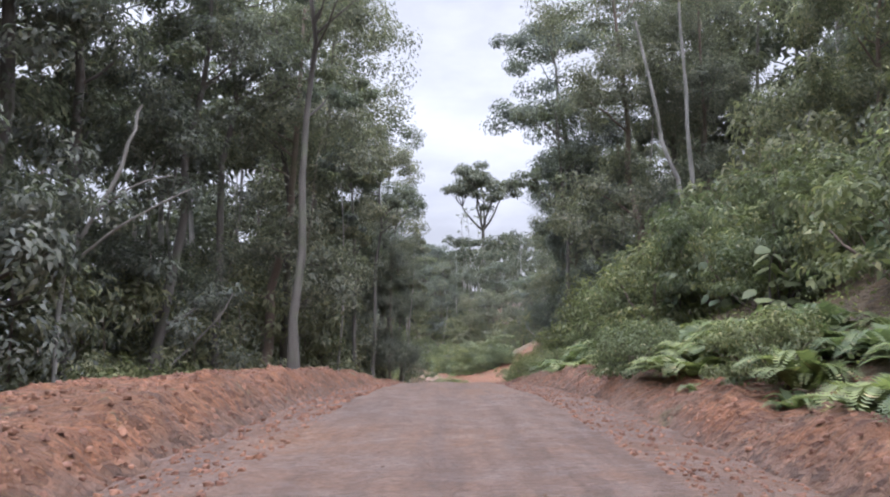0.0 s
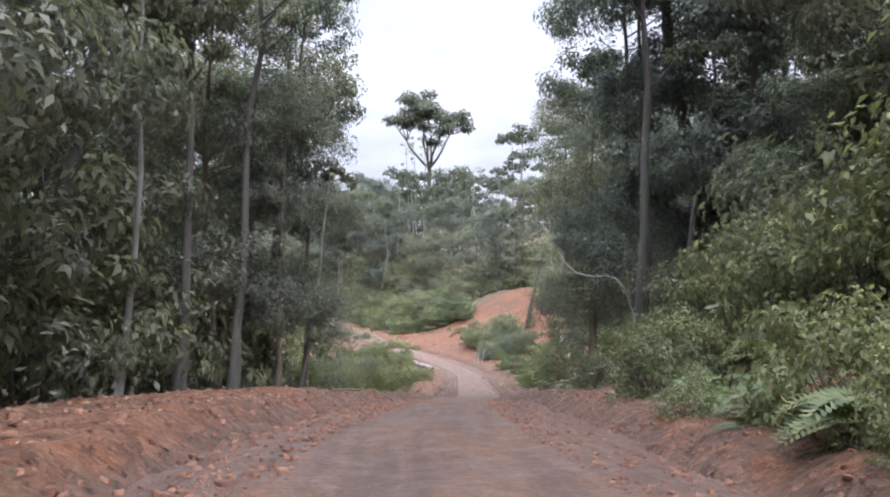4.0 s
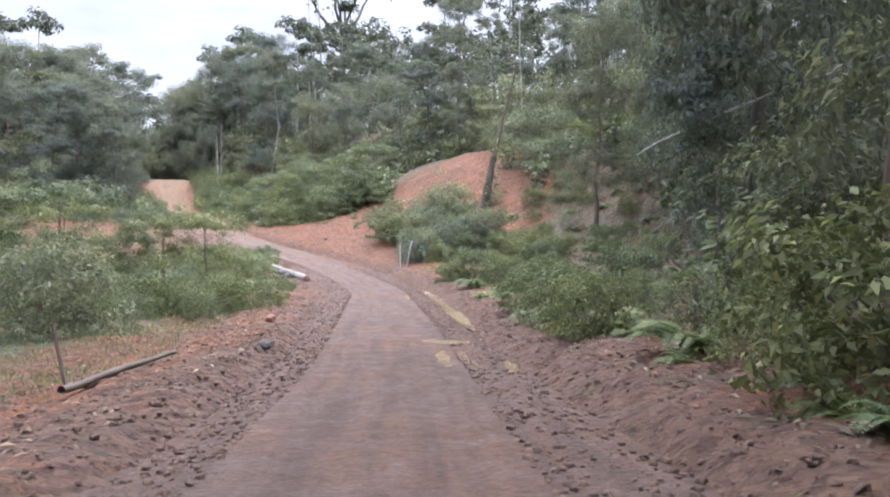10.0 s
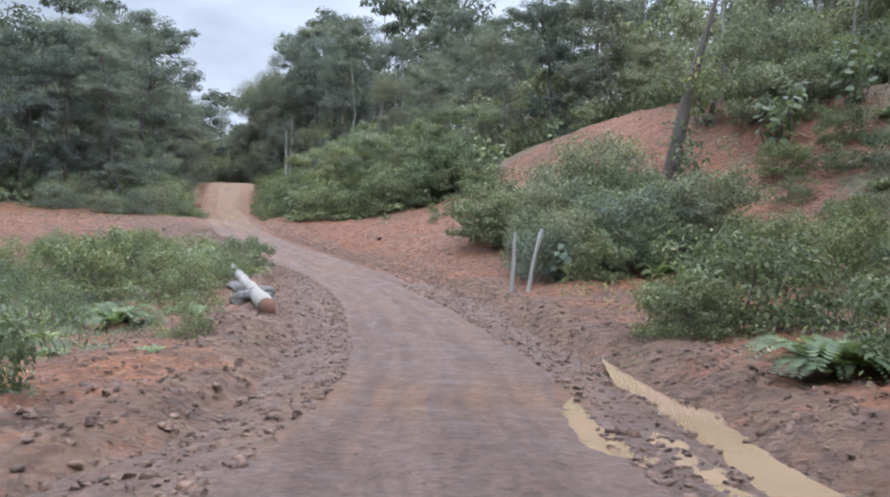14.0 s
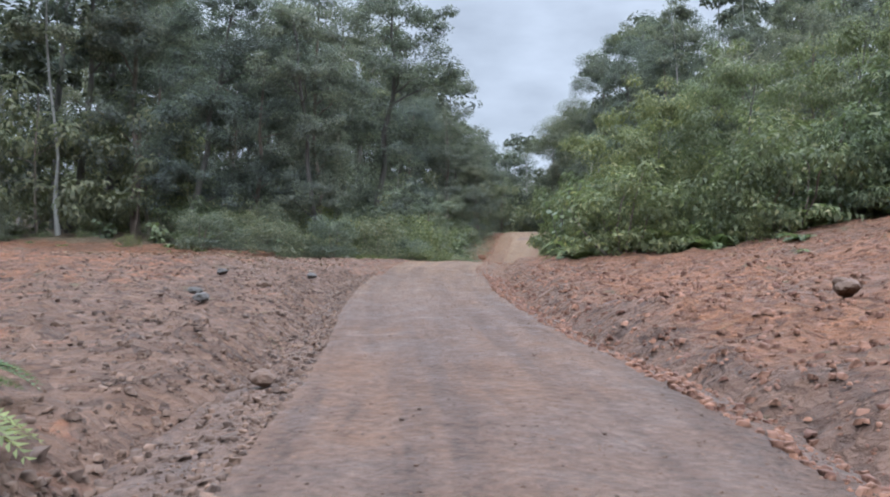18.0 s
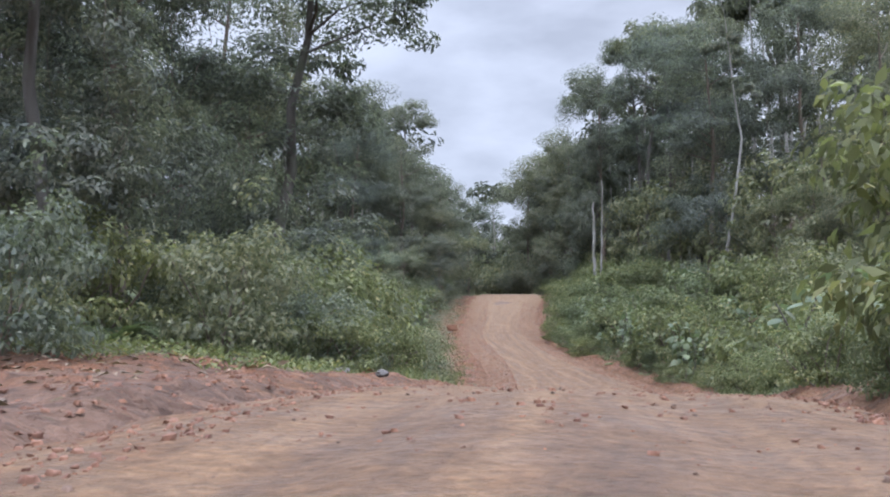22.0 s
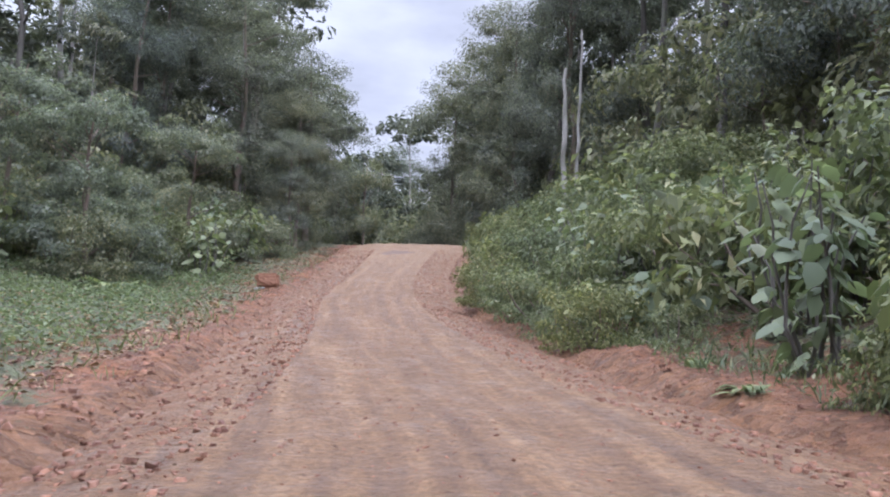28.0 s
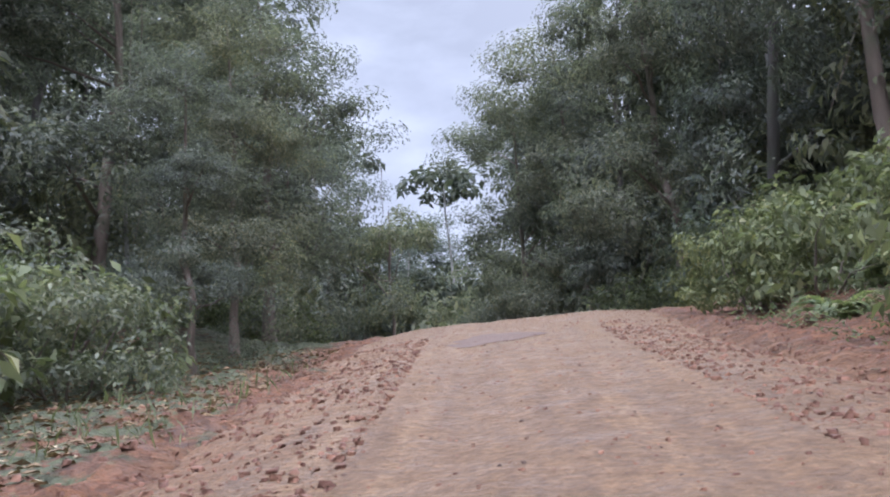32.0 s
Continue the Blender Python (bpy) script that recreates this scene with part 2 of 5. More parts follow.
        clay = mix(nt, ramp(nt, noise_node(nt, 5.5, 5, 0.7), [(0.56, (0, 0, 0)), (0.66, (0.7, 0.7, 0.7))]), clay, (0.213, 0.116, 0.058))
        col = clay
    col = mix(nt, 0.9, col, mix(nt, 1.0, col, ramp(nt, fine, [(0.25, (0.45, 0.43, 0.42)), (0.55, (1.0, 1.0, 1.0)), (0.8, (1.35, 1.33, 1.3))]), "MULTIPLY"))
    if road:
        col = mix(nt, 0.75, col, mix(nt, 1.0, col, ramp(nt, noise_node(nt, 6.5, 5, 0.7), [(0.34, (0.66, 0.64, 0.62)), (0.52, (1.0, 1.0, 1.0)), (0.68, (1.22, 1.22, 1.22))]), "MULTIPLY"))
    lump = nt.nodes.new("ShaderNodeTexVoronoi")
    lump.inputs["Scale"].default_value = 4.2
    nt.links.new(mix(nt, 0.12, pos, grit.outputs["Color"], "ADD"), lump.inputs["Vector"])
    lump_c = nt.nodes.new("ShaderNodeSeparateColor")
    nt.links.new(lump.outputs["Color"], lump_c.inputs["Color"])
    grit_c = nt.nodes.new("ShaderNodeSeparateColor")
    nt.links.new(grit.outputs["Color"], grit_c.inputs["Color"])
    if not road:
        at = nt.nodes.new("ShaderNodeAttribute")
        at.attribute_name = "cover"
        sepc = nt.nodes.new("ShaderNodeSeparateColor")
        nt.links.new(at.outputs["Color"], sepc.inputs["Color"])
        jit = calc(nt, "MULTIPLY", calc(nt, "SUBTRACT", calc(nt, "ADD", noise_node(nt, 0.7, 5, 0.7), calc(nt, "MULTIPLY", mid, 0.8)), 0.9), 2.4)
        litter_f = calc(nt, "ADD", sepc.outputs["Red"], jit, True)
        green_f = calc(nt, "ADD", sepc.outputs["Green"], jit, True)
        rub_f = calc(nt, "ADD", sepc.outputs["Blue"], jit, True)
        rubble = mix(nt, fine, (0.076, 0.041, 0.025), (0.154, 0.085, 0.051))
        litter = mix(nt, fine, (0.047, 0.034, 0.018), (0.156, 0.105, 0.055))
        green = mix(nt, fine, (0.045, 0.056, 0.028), (0.13, 0.13, 0.065))
        worn_f = calc(nt, "ADD", at.outputs["Alpha"], calc(nt, "MULTIPLY", jit, 0.6), True)
        worn = mix(nt, later.outputs["Result"], mix(nt, fine, (0.068, 0.039, 0.026), (0.146, 0.083, 0.053)), mix(nt, fine, (0.100, 0.048, 0.021), (0.178, 0.088, 0.039)))
        col = mix(nt, ramp(nt, worn_f, [(0.3, (0, 0, 0)), (0.75, (0.9, 0.9, 0.9))]), col, worn)
        col = mix(nt, ramp(nt, rub_f, [(0.4, (0, 0, 0)), (0.6, (1, 1, 1))]), col, rubble)
        col = mix(nt, ramp(nt, green_f, [(0.4, (0, 0, 0)), (0.6, (1, 1, 1))]), col, green)
        col = mix(nt, ramp(nt, litter_f, [(0.4, (0, 0, 0)), (0.6, (1, 1, 1))]), col, litter)
    if not road:
        cells = calc(nt, "ADD", calc(nt, "MULTIPLY", lump_c.outputs["Red"], 0.5), calc(nt, "MULTIPLY", grit_c.outputs["Red"], 0.5))
        col = mix(nt, 1.0, col, ramp(nt, cells, [(0.15, (0.58, 0.56, 0.54)), (0.5, (1, 1, 1)), (0.85, (1.32, 1.34, 1.34))]), "MULTIPLY")
    col = mix(nt, 1.0, col, (0.84, 0.84, 0.84), "MULTIPLY")
    nt.links.new(col, b.inputs["Base Color"])
    rough = ramp(nt, mid, [(0.3, (0.62, 0.62, 0.62)), (0.6, (0.9, 0.9, 0.9))])
    nt.links.new(rough, b.inputs["Roughness"])
    b.inputs["Specular IOR Level"].default_value = 0.3
    h = calc(nt, "ADD", calc(nt, "MULTIPLY", mid, 0.6), calc(nt, "ADD", fine, calc(nt, "MULTIPLY", grit.outputs["Distance"], 0.5)))
    if not road:
        h = calc(nt, "SUBTRACT", h, calc(nt, "MULTIPLY", lump.outputs["Distance"], 1.4))
    bump(nt, b, h, 0.9, 0.09 if not road else 0.06)
    return m


SOIL = soil_material("clay_ground", False)
ROADMAT = soil_material("track_mud", True)


def clod_material(name, dark, light):
    m, nt, b, _ = material(name)
    geo = nt.nodes.new("ShaderNodeNewGeometry")
    n = noise_node(nt, 14.0, 5, 0.6)
    col = ramp(nt, geo.outputs["Random Per Island"], [(0.0, dark), (0.75, light), (1.0, tuple(min(1, 1.35 * c) for c in light))])
    col = mix(nt, 0.6, col, mix(nt, 1.0, col, ramp(nt, n, [(0.3, (0.55, 0.55, 0.55)), (0.7, (1.25, 1.25, 1.25))]), "MULTIPLY"))
    nt.links.new(col, b.inputs["Base Color"])
    b.inputs["Roughness"].default_value = 0.88
    bump(nt, b, n, 0.6, 0.02)
    return m


CLOD_RED = clod_material("clods_red", (0.098, 0.041, 0.023), (0.158, 0.075, 0.042))
CLOD_BROWN = clod_material("clods_brown", (0.058, 0.034, 0.022), (0.112, 0.066, 0.042))
STONE_GREY = clod_material("stone_grey", (0.050, 0.043, 0.038), (0.088, 0.077, 0.068))


def water_material():
    m, nt, b, _ = material("muddy_water")
    n = noise_node(nt, 1.2, 3)
    nt.links.new(mix(nt, n, (0.19, 0.125, 0.072), (0.26, 0.180, 0.112)), b.inputs["Base Color"])
    b.inputs["Roughness"].default_value = 0.08
    b.inputs["Specular IOR Level"].default_value = 0.5
    return m


WATER = water_material()

# ---- the lie of the land ----
ROAD_Y = [-60, 0, 17, 30, 44, 54, 61, 68, 74, 81, 88, 96, 109, 119, 125, 131, 137, 142, 147, 151, 155, 163, 170, 177, 184, 191, 198, 204, 210, 216, 223, 229, 233, 245, 300]
ROAD_X = [0.6, 0.0, 0.0, 0.0, 0.4, 1.6, 2.7, 4.1, 5.2, 5.9, 6.8, 7.55, 8.6, 7.6, 6.1, 3.7, 0.7, -1.2, -2.9, -3.7, -3.9, -4.3, -5.4, -6.4, -8.1, -10.9, -13.4, -15.6, -17.1, -18.2, -19.6, -20.2, -20.9, -24.3, -42.0]
ROAD_Z = [0.6, -1.40, -1.62, -2.3, -3.55, -4.8, -5.85, -6.8, -7.85, -8.95, -9.7, -10.35, -11.15, -11.4, -11.35, -11.1, -10.7, -10.38, -10.1, -9.9, -10.05, -10.65, -11.4, -11.6, -11.5, -10.9, -10.3, -9.62, -8.6, -7.4, -6.15, -4.85, -4.85, -7.0, -14.0]
ROAD_W = [3.0, 3.2, 3.1, 2.9, 2.4, 2.1, 2.0, 2.0, 2.0, 2.1, 2.1, 2.1, 1.9, 1.9, 2.0, 2.0, 1.8, 1.8, 1.9, 2.0, 2.1, 2.5, 3.3, 3.8, 3.7, 2.9, 2.8, 2.8, 2.6, 2.7, 3.0, 3.2, 2.9, 2.5, 2.4]


def track(y, table):
    """A smoothed value along the track."""
    y = np.asarray(y, float)
    return sum(np.interp(y + s, ROAD_Y, table) * w for s, w in ((-2.0, 0.2), (-0.9, 0.2), (0, 0.2), (0.9, 0.2), (2.0, 0.2)))


STATIONS = [-60, 0, 20, 40, 60, 85, 105, 116, 126, 140, 150, 160, 170, 185, 205, 225, 300]
OUT = [0.0, 1.2, 4.0, 9.0, 20.0, 60.0, 200.0]
LEFT = {1: [.4, .4, .5, .3, .15, .05, .0, .0, .1, .05, -.05, .1, .15, .05, -.1, -.2, .1],
        2: [.5, .4, .5, .3, .3, -.1, -.2, -.2, .1, .3, -.1, .4, .5, .15, .0, -.1, .4],
        3: [-.5, -.8, -.9, -.6, .1, .0, -.3, -.2, .2, .4, .0, .9, 1.4, .4, .6, 1.0, 1.4],
        4: [-2, -2, -2, -1.2, .2, .4, .0, .0, .5, .6, .4, 1.9, 2.4, 1.2, 2.0, 2.6, 3.0],
        5: [0, 0, 0, 0, 1, 1, 1, 1, 1, 2, 3, 4, 5, 5, 6, 7, 8],
        6: [20, 18, 16, 14, 12, 12, 12, 14, 16, 18, 20, 20, 22, 24, 26, 28, 30]}
RIGHT = {1: [.3, .3, .3, .25, .15, .15, .15, .2, .2, .2, .2, .2, .12, .1, .0, -.15, .2],
         2: [1.3, 1.3, 1.4, 1.1, .8, .55, .35, .45, .7, .5, .35, .6, .7, .8, .7, .35, 1.2],
         3: [4, 4, 4, 3.5, 3.2, 2.2, 1.3, 1.4, 2.6, 1.5, 1.1, 1.9, 2.4, 2.8, 3.0, 3.0, 3.5],
         4: [9, 9, 9, 8.5, 8.0, 5.5, 3.6, 5.0, 7.8, 7.7, 6.4, 6.0, 5.6, 6.0, 6.5, 7.0, 8.0],
         5: [20, 20, 19, 18, 18, 14, 11, 10, 11, 12, 13, 13, 13, 14, 15, 16, 17],
         6: [50, 50, 48, 46, 44, 40, 36, 36, 36, 38, 40, 40, 42, 44, 46, 48, 48]}


def land(x, y, rough=True):
    """The height of the land, and how far out from the track's edge it is (left is negative)."""
    x, y = np.asarray(x, float), np.asarray(y, float)
    d = x - track(y, ROAD_X)
    e = np.abs(d) - track(y, ROAD_W)
    rise = np.zeros_like(e)
    for side, table in ((d < 0, LEFT), (d >= 0, RIGHT)):
        hs = np.stack([np.zeros_like(e)] + [np.interp(y, STATIONS, table[k]) for k in range(1, 7)], -1)
        ee = np.clip(e, 0, 199.9)
        k = np.clip(np.searchsorted(OUT, ee, "right") - 1, 0, 5)
        o = np.array(OUT)
        f = (ee - o[k]) / (o[k + 1] - o[k])
        f = f * f * (3 - 2 * f) * 0.5 + f * 0.5
        a = np.take_along_axis(hs, k[..., None], -1)[..., 0]
        b = np.take_along_axis(hs, (k + 1)[..., None], -1)[..., 0]
        rise = np.where(side, a + (b - a) * f, rise)
    z = track(y, ROAD_Z) + rise
    return z, np.where(d < 0, -1, 1) * np.maximum(e, 0), e


def vnoise(x, y, seed=0.0):
    """Smooth lattice noise, -1 to 1."""
    xi, yi = np.floor(x), np.floor(y)
    fx, fy = x - xi, y - yi
    fx, fy = fx * fx * (3 - 2 * fx), fy * fy * (3 - 2 * fy)

    def h(a, b):
        v = np.sin(a * 127.1 + b * 311.7 + seed * 74.7) * 43758.5453
        return (v - np.floor(v)) * 2 - 1

    top = h(xi, yi) * (1 - fx) + h(xi + 1, yi) * fx
    low = h(xi, yi + 1) * (1 - fx) + h(xi + 1, yi + 1) * fx
    return top * (1 - fy) + low * fy


def wob(x, y, s, seed=0.0):
    """Uneven lumps about 1 / s metres across, about -1 to 1."""
    return vnoise(x * s, y * s, seed) * 0.7 + vnoise(x * s * 2.1 + 5, y * s * 2.1, seed + 3) * 0.35


def sheet(name, xs, ys, zs, mat, cover=None):
    """A grid mesh from arrays of one shape."""
    n, m = xs.shape
    co = np.stack([xs, ys, zs], -1).reshape(-1, 3)
    i = np.arange(n * m).reshape(n, m)
    quads = np.stack([i[:-1, :-1], i[:-1, 1:], i[1:, 1:], i[1:, :-1]], -1).reshape(-1, 4)
    me = bpy.data.meshes.new(name)
    fill(me, co, quads)
    me.materials.append(mat)
    if cover is not None:
        at = me.attributes.new("cover", "FLOAT_COLOR", "POINT")
        at.data.foreach_set("color", cover.reshape(-1, 4).astype(np.float32).ravel())
    me.polygons.foreach_set("use_smooth", np.ones(len(quads), bool))
    return new(name, me)


def fill(me, co, faces):
    """Vertices and equal-sided faces into a mesh, fast."""
    faces = np.asarray(faces)
    k = faces.shape[1]
    me.vertices.add(len(co))
    me.vertices.foreach_set("co", np.asarray(co, np.float32).ravel())
    me.loops.add(faces.size)
    me.loops.foreach_set("vertex_index", faces.astype(np.int32).ravel())
    me.polygons.add(len(faces))
    me.polygons.foreach_set("loop_start", np.arange(0, faces.size, k, dtype=np.int32))
    me.update(calc_edges=True)
    return me


def shoulder(y, side):
    """How far the driven surface spreads over the verge; not where the water lies in the right-hand ditch."""
    wide = np.interp(y, [-30, 50, 62, 90, 124, 134], [0.30, 0.32, 0.42, 0.40, 0.30, 0.0])
    ditch = np.clip((y - 88) / 4, 0, 1) * np.clip((117 - y) / 4, 0, 1)
    wide = wide + np.where(side > 0, 0.12, 0.42) * np.clip((y - 188) / 10, 0, 1)
    return wide * np.where(side > 0, 1 - ditch, 1.0)


def lumpy(x, y):
    """The land with its lumps, the ridge of loose soil along the track, and rubble."""
    z, side, e = land(x, y)
    d = x - track(y, ROAD_X)
    lumps = 0.14 * wob(x, y, 0.35, 1.0) + 0.10 * wob(x, y, 0.9, 4.0) + 0.07 * wob(x, y, 1.9, 2.0)
    z = z + lumps * np.clip(e, 0, 1) * (np.abs(d) < 40)
    z = z + np.exp(-((e - 0.9) / 0.8) ** 2) * (0.11 + 0.16 * wob(x, y, 0.7, 7.0)) * np.interp(y, [40, 58, 112, 126, 137, 143, 160, 205, 216], [1, 0.45, 0.45, 0.9, 0.8, 0.2, 0.3, 0.25, 0])
    crumb = np.clip((e + 0.8) / 1.0, 0, 1) * np.clip((14 - e) / 4, 0, 1)
    pool = np.exp(-((e - 0.42) / 0.6) ** 2) * (d > 0) * np.clip((y - 93) / 2, 0, 1) * np.clip((112 - y) / 3, 0, 1)
    crumb = crumb * (1 - 0.85 * pool)
    z = z + crumb * (0.10 * np.abs(wob(x, y, 1.5, 11.0)) + 0.07 * np.abs(wob(x, y, 2.6, 8.0)) + 0.04 * wob(x, y, 4.0, 9.0))
    z = z - 0.20 * np.exp(-((e - 0.42) / 0.6) ** 2) * (d > 0) * np.clip((y - 93) / 2, 0, 1) * np.clip((112 - y) / 3, 0, 1)
    return z - 0.42 * np.clip((0.5 + shoulder(y, d) - e) / 1.1, 0, 1), e, d


def road_half(y, side):
    return track(y, ROAD_W) + shoulder(y, side) + 0.55 + 0.42 * wob(y, side * 3.0, 0.3, 2.0) + 0.26 * wob(y, side * 5.0, 0.9, 5.0) + 0.14 * wob(y, side * 7.0, 2.9, 6.0)


DIPS = [(8.3, 91.7, 0.6, 0.7, 0.08), (7.8, 89.0, 0.22, 1.4, 0.06), (8.25, 89.0, 0.22, 1.4, 0.06), (8.75, 87.9, 0.28, 1.1, 0.06), (9.35, 90.5, 0.3, 3.0, 0.07), (9.4, 105.8, 0.3, 1.2, 0.06), (9.8, 104.9, 0.2, 1.0, 0.05)]


def track_top(x, y):
    """The height of the track's surface, and the share of its half width."""
    d = x - track(y, ROAD_X)
    half = road_half(y, np.sign(d))
    u = d / half
    edge = np.clip((np.abs(u) - 0.55) / 0.45, 0, 1)
    z = track(y, ROAD_Z) + 0.05 * (1 - u ** 2) - 0.22 * edge ** 2
    for rut in (-0.85, 0.75):
        z = z - 0.045 * np.exp(-((d - rut - 0.25 * wob(y, y * 0, 0.12, rut)) / 0.28) ** 2) * (0.6 + 0.4 * wob(y, y * 0 + 1, 0.3, rut))
    e = np.abs(d) - track(y, ROAD_W)
    z = z - 0.14 * np.exp(-((e - 0.42) / 0.6) ** 2) * (d > 0) * np.clip((y - 93) / 2, 0, 1) * np.clip((112 - y) / 3, 0, 1)
    for px, py, rx, ly, deep in DIPS:
        z = z - deep * np.exp(-((x - px) / rx) ** 2 - ((y - py) / ly) ** 2)
    z = z + 0.035 * wob(x, y, 0.5, 0.3) + 0.018 * wob(x, y, 1.6, 1.9) + 0.035 * wob(x, y, 3.0, 0.7) * np.clip(np.abs(u) * 1.7 - 0.5, 0, 1)
    return z, u


def surface(x, y):
    """The top of the ground or the track."""
    x, y = np.asarray(x, float), np.asarray(y, float)
    g = lumpy(x, y)[0]
    r, u = track_top(x, y)
    return np.where(np.abs(u) < 1, np.maximum(g, r), g)


def height(x, y):
    return float(surface(np.array([x]), np.array([y]))[0])


# ground: one sheet to the horizon, fine along the track
gy = np.concatenate([-60 - np.cumsum(np.geomspace(1, 260, 26))[::-1], np.arange(-60, 0, 1.2), np.arange(0, 226, 0.25), np.arange(226, 232, 0.6), np.arange(232, 330, 2.0), 330 + np.cumsum(np.geomspace(2, 320, 26))])
near = np.concatenate([np.arange(0, 1.6, 0.4), np.arange(1.6, 8.0, 0.22), np.arange(8, 14, 0.45), np.arange(14, 30, 1.0), np.arange(30, 90, 5), 90 + np.cumsum(np.geomspace(6, 420, 20))])
gd = np.concatenate([-near[:0:-1], near])
GD, GY = np.meshgrid(gd, gy)
GX = GD + track(GY, ROAD_X)
GZ, GR, _ = lumpy(GX, GY)


def cover_at(x, y, e, d):
    """What lies on the soil: forest litter, green growth, brown rubble (0 to 1 each)."""
    left = d < 0
    lit0 = np.where(left, np.interp(y, [-60, 0, 45, 60, 84, 95, 120, 130, 150, 154, 162, 175, 190, 205, 230], [7, 7.5, 7, 6.5, 7, 9, 10, 26, 27, 12, 9, 9, 9, 10, 7]),
                    np.interp(y, [-60, 0, 30, 60, 84, 105, 117, 122, 128, 133, 140, 146, 150, 153, 175, 205, 230], [2.6, 2.6, 3.4, 4.2, 4.6, 6, 7, 13, 18, 20, 22, 19, 10, 2.6, 2.6, 4.5, 3]))
    litter = np.clip((e - lit0) / 2.5, -1, 1) * 0.5 + 0.5
    g0 = np.where(left, np.interp(y, [-60, 45, 60, 75, 92, 112, 122, 128, 150, 158, 172, 182, 205, 222], [30, 30, 6, 4.6, 6.5, 3.6, 4.5, 24, 24, 2.0, 1.2, 2.2, 1.9, 2.0]),
                  np.interp(y, [-60, 0, 60, 105, 117, 122, 128, 133, 140, 146, 150, 154, 200, 222], [2.2, 2.2, 3.4, 5.0, 6, 12, 17, 19, 21.5, 18, 9, 2.0, 2.6, 3.0]))
    green = np.clip((e - g0) / 1.6, -1, 1) * 0.5 + 0.5
    green = np.where(np.abs(d) > 16, green * 0.4, green)
    rub = np.where(left, np.interp(y, [40, 55, 118, 138, 146, 152, 157, 165], [0, 0.75, 0.9, 0.9, 0.8, 0.7, 0.4, 0.1]), np.interp(y, [0, 40, 60, 116, 128, 140], [0.2, 0.55, 0.9, 0.75, 0.3, 0.1]))
    rubble = rub * np.clip(1.6 - e / np.where(left, np.interp(y, [84, 90, 107, 114, 122, 132, 152, 158], [2.2, 1.3, 1.3, 2.2, 2.2, 4.5, 5.0, 2.2]), 1.9), 0, 1)
    return litter, green, rubble


c_l, c_g, c_r = cover_at(GX, GY, GR, GD)
worn = np.clip(1.0 - (GR - 0.2) / np.interp(GY, [40, 60, 150, 165], [0.5, 1.4, 1.4, 1.0]), 0, 1)
ground = sheet("ground", GX, GY, GZ, SOIL, np.stack([c_l, c_g, c_r, worn], -1))
tagged(ground, "red clay soil with leaf litter, rubble and low growth", "ground", kind="structure")

# the track itself: compacted, with ruts
ry = np.arange(-25, 240, 0.26)
rd = np.linspace(-1, 1, 49)
RD, RY = np.meshgrid(rd, ry)
RX = track(RY, ROAD_X) + RD * road_half(RY, np.sign(RD))
RZ = track_top(RX, RY)[0]
lane = np.stack([(RX - track(RY, ROAD_X)) / 10 + 0.5, np.abs(RD), RD * 0, RD * 0 + 1], -1)
road = sheet("road", RX, RY, RZ, ROADMAT, lane)
tagged(road, "unpaved muddy clay track with shallow ruts", "dirt road", kind="structure")

# ---- plants: the makers ----
rng = np.random.default_rng(7)


def unit(v):
    return v / np.maximum(np.linalg.norm(v, axis=-1, keepdims=True), 1e-6)


def leaves_mesh(name, base, way, up, length, width, mat, bend=0.25):
    """Many leaves, each of four corners folded along its rib: base points, directions, upper sides, sizes."""
    n = len(base)
    way, side = unit(way), unit(np.cross(way, up))
    nrm = unit(np.cross(side, way))
    length, width = np.broadcast_to(length, n)[:, None], np.broadcast_to(width, n)[:, None]
    mid = base + way * length * 0.45
    co = np.stack([base, mid + side * width / 2 + nrm * width * 0.18, base + way * length - nrm * length * bend, mid - side * width / 2 + nrm * width * 0.18], 1)
    me = bpy.data.meshes.new(name)
    fill(me, co.reshape(-1, 3), np.arange(4 * n).reshape(n, 4))
    me.materials.append(mat)
    return me


def crown_points(r, clumps, per, radii, centre, shell=0.55, flat=0.75, size=1.0):
    """Leaf places in clumps that fill an uneven ellipsoid: places, outward ways."""
    u = unit(r.normal(size=(clumps, 3)))
    u[:, 2] = np.where(u[:, 2] < -0.35, -u[:, 2] * 0.5, u[:, 2])
    far = shell + (1 - shell) * r.random(clumps) ** 0.6
    far *= 0.78 + 0.34 * r.random(clumps)
    c = np.array(centre) + u * np.array(radii) * far[:, None]
    rad = size * (0.16 + 0.16 * r.random(clumps)) * np.mean(radii)
    p = unit(r.normal(size=(clumps, per, 3))) * (r.random((clumps, per, 1)) ** 0.45) * rad[:, None, None]
    p[..., 2] *= flat
    out = unit(p) * 0.8 + u[:, None] * 0.5
    return (c[:, None] + p).reshape(-1, 3), out.reshape(-1, 3), c


def foliage(name, r, places, out, size, mat, droop=0.35, slim=0.42, loose=0.38):
    n = len(places)
    out = unit(out)
    way = r.normal(size=(n, 3)) * 0.6
    way[:, 2] -= 0.4 + droop
    way = unit(way - out * np.sum(way * out, -1, keepdims=True)) + out * 0.45
    up = out + r.normal(size=(n, 3)) * loose + [0, 0, 0.3]
    ln = size * (0.6 + 0.8 * r.random(n))
    return leaves_mesh(name, places, way, up, ln, ln * slim, mat)


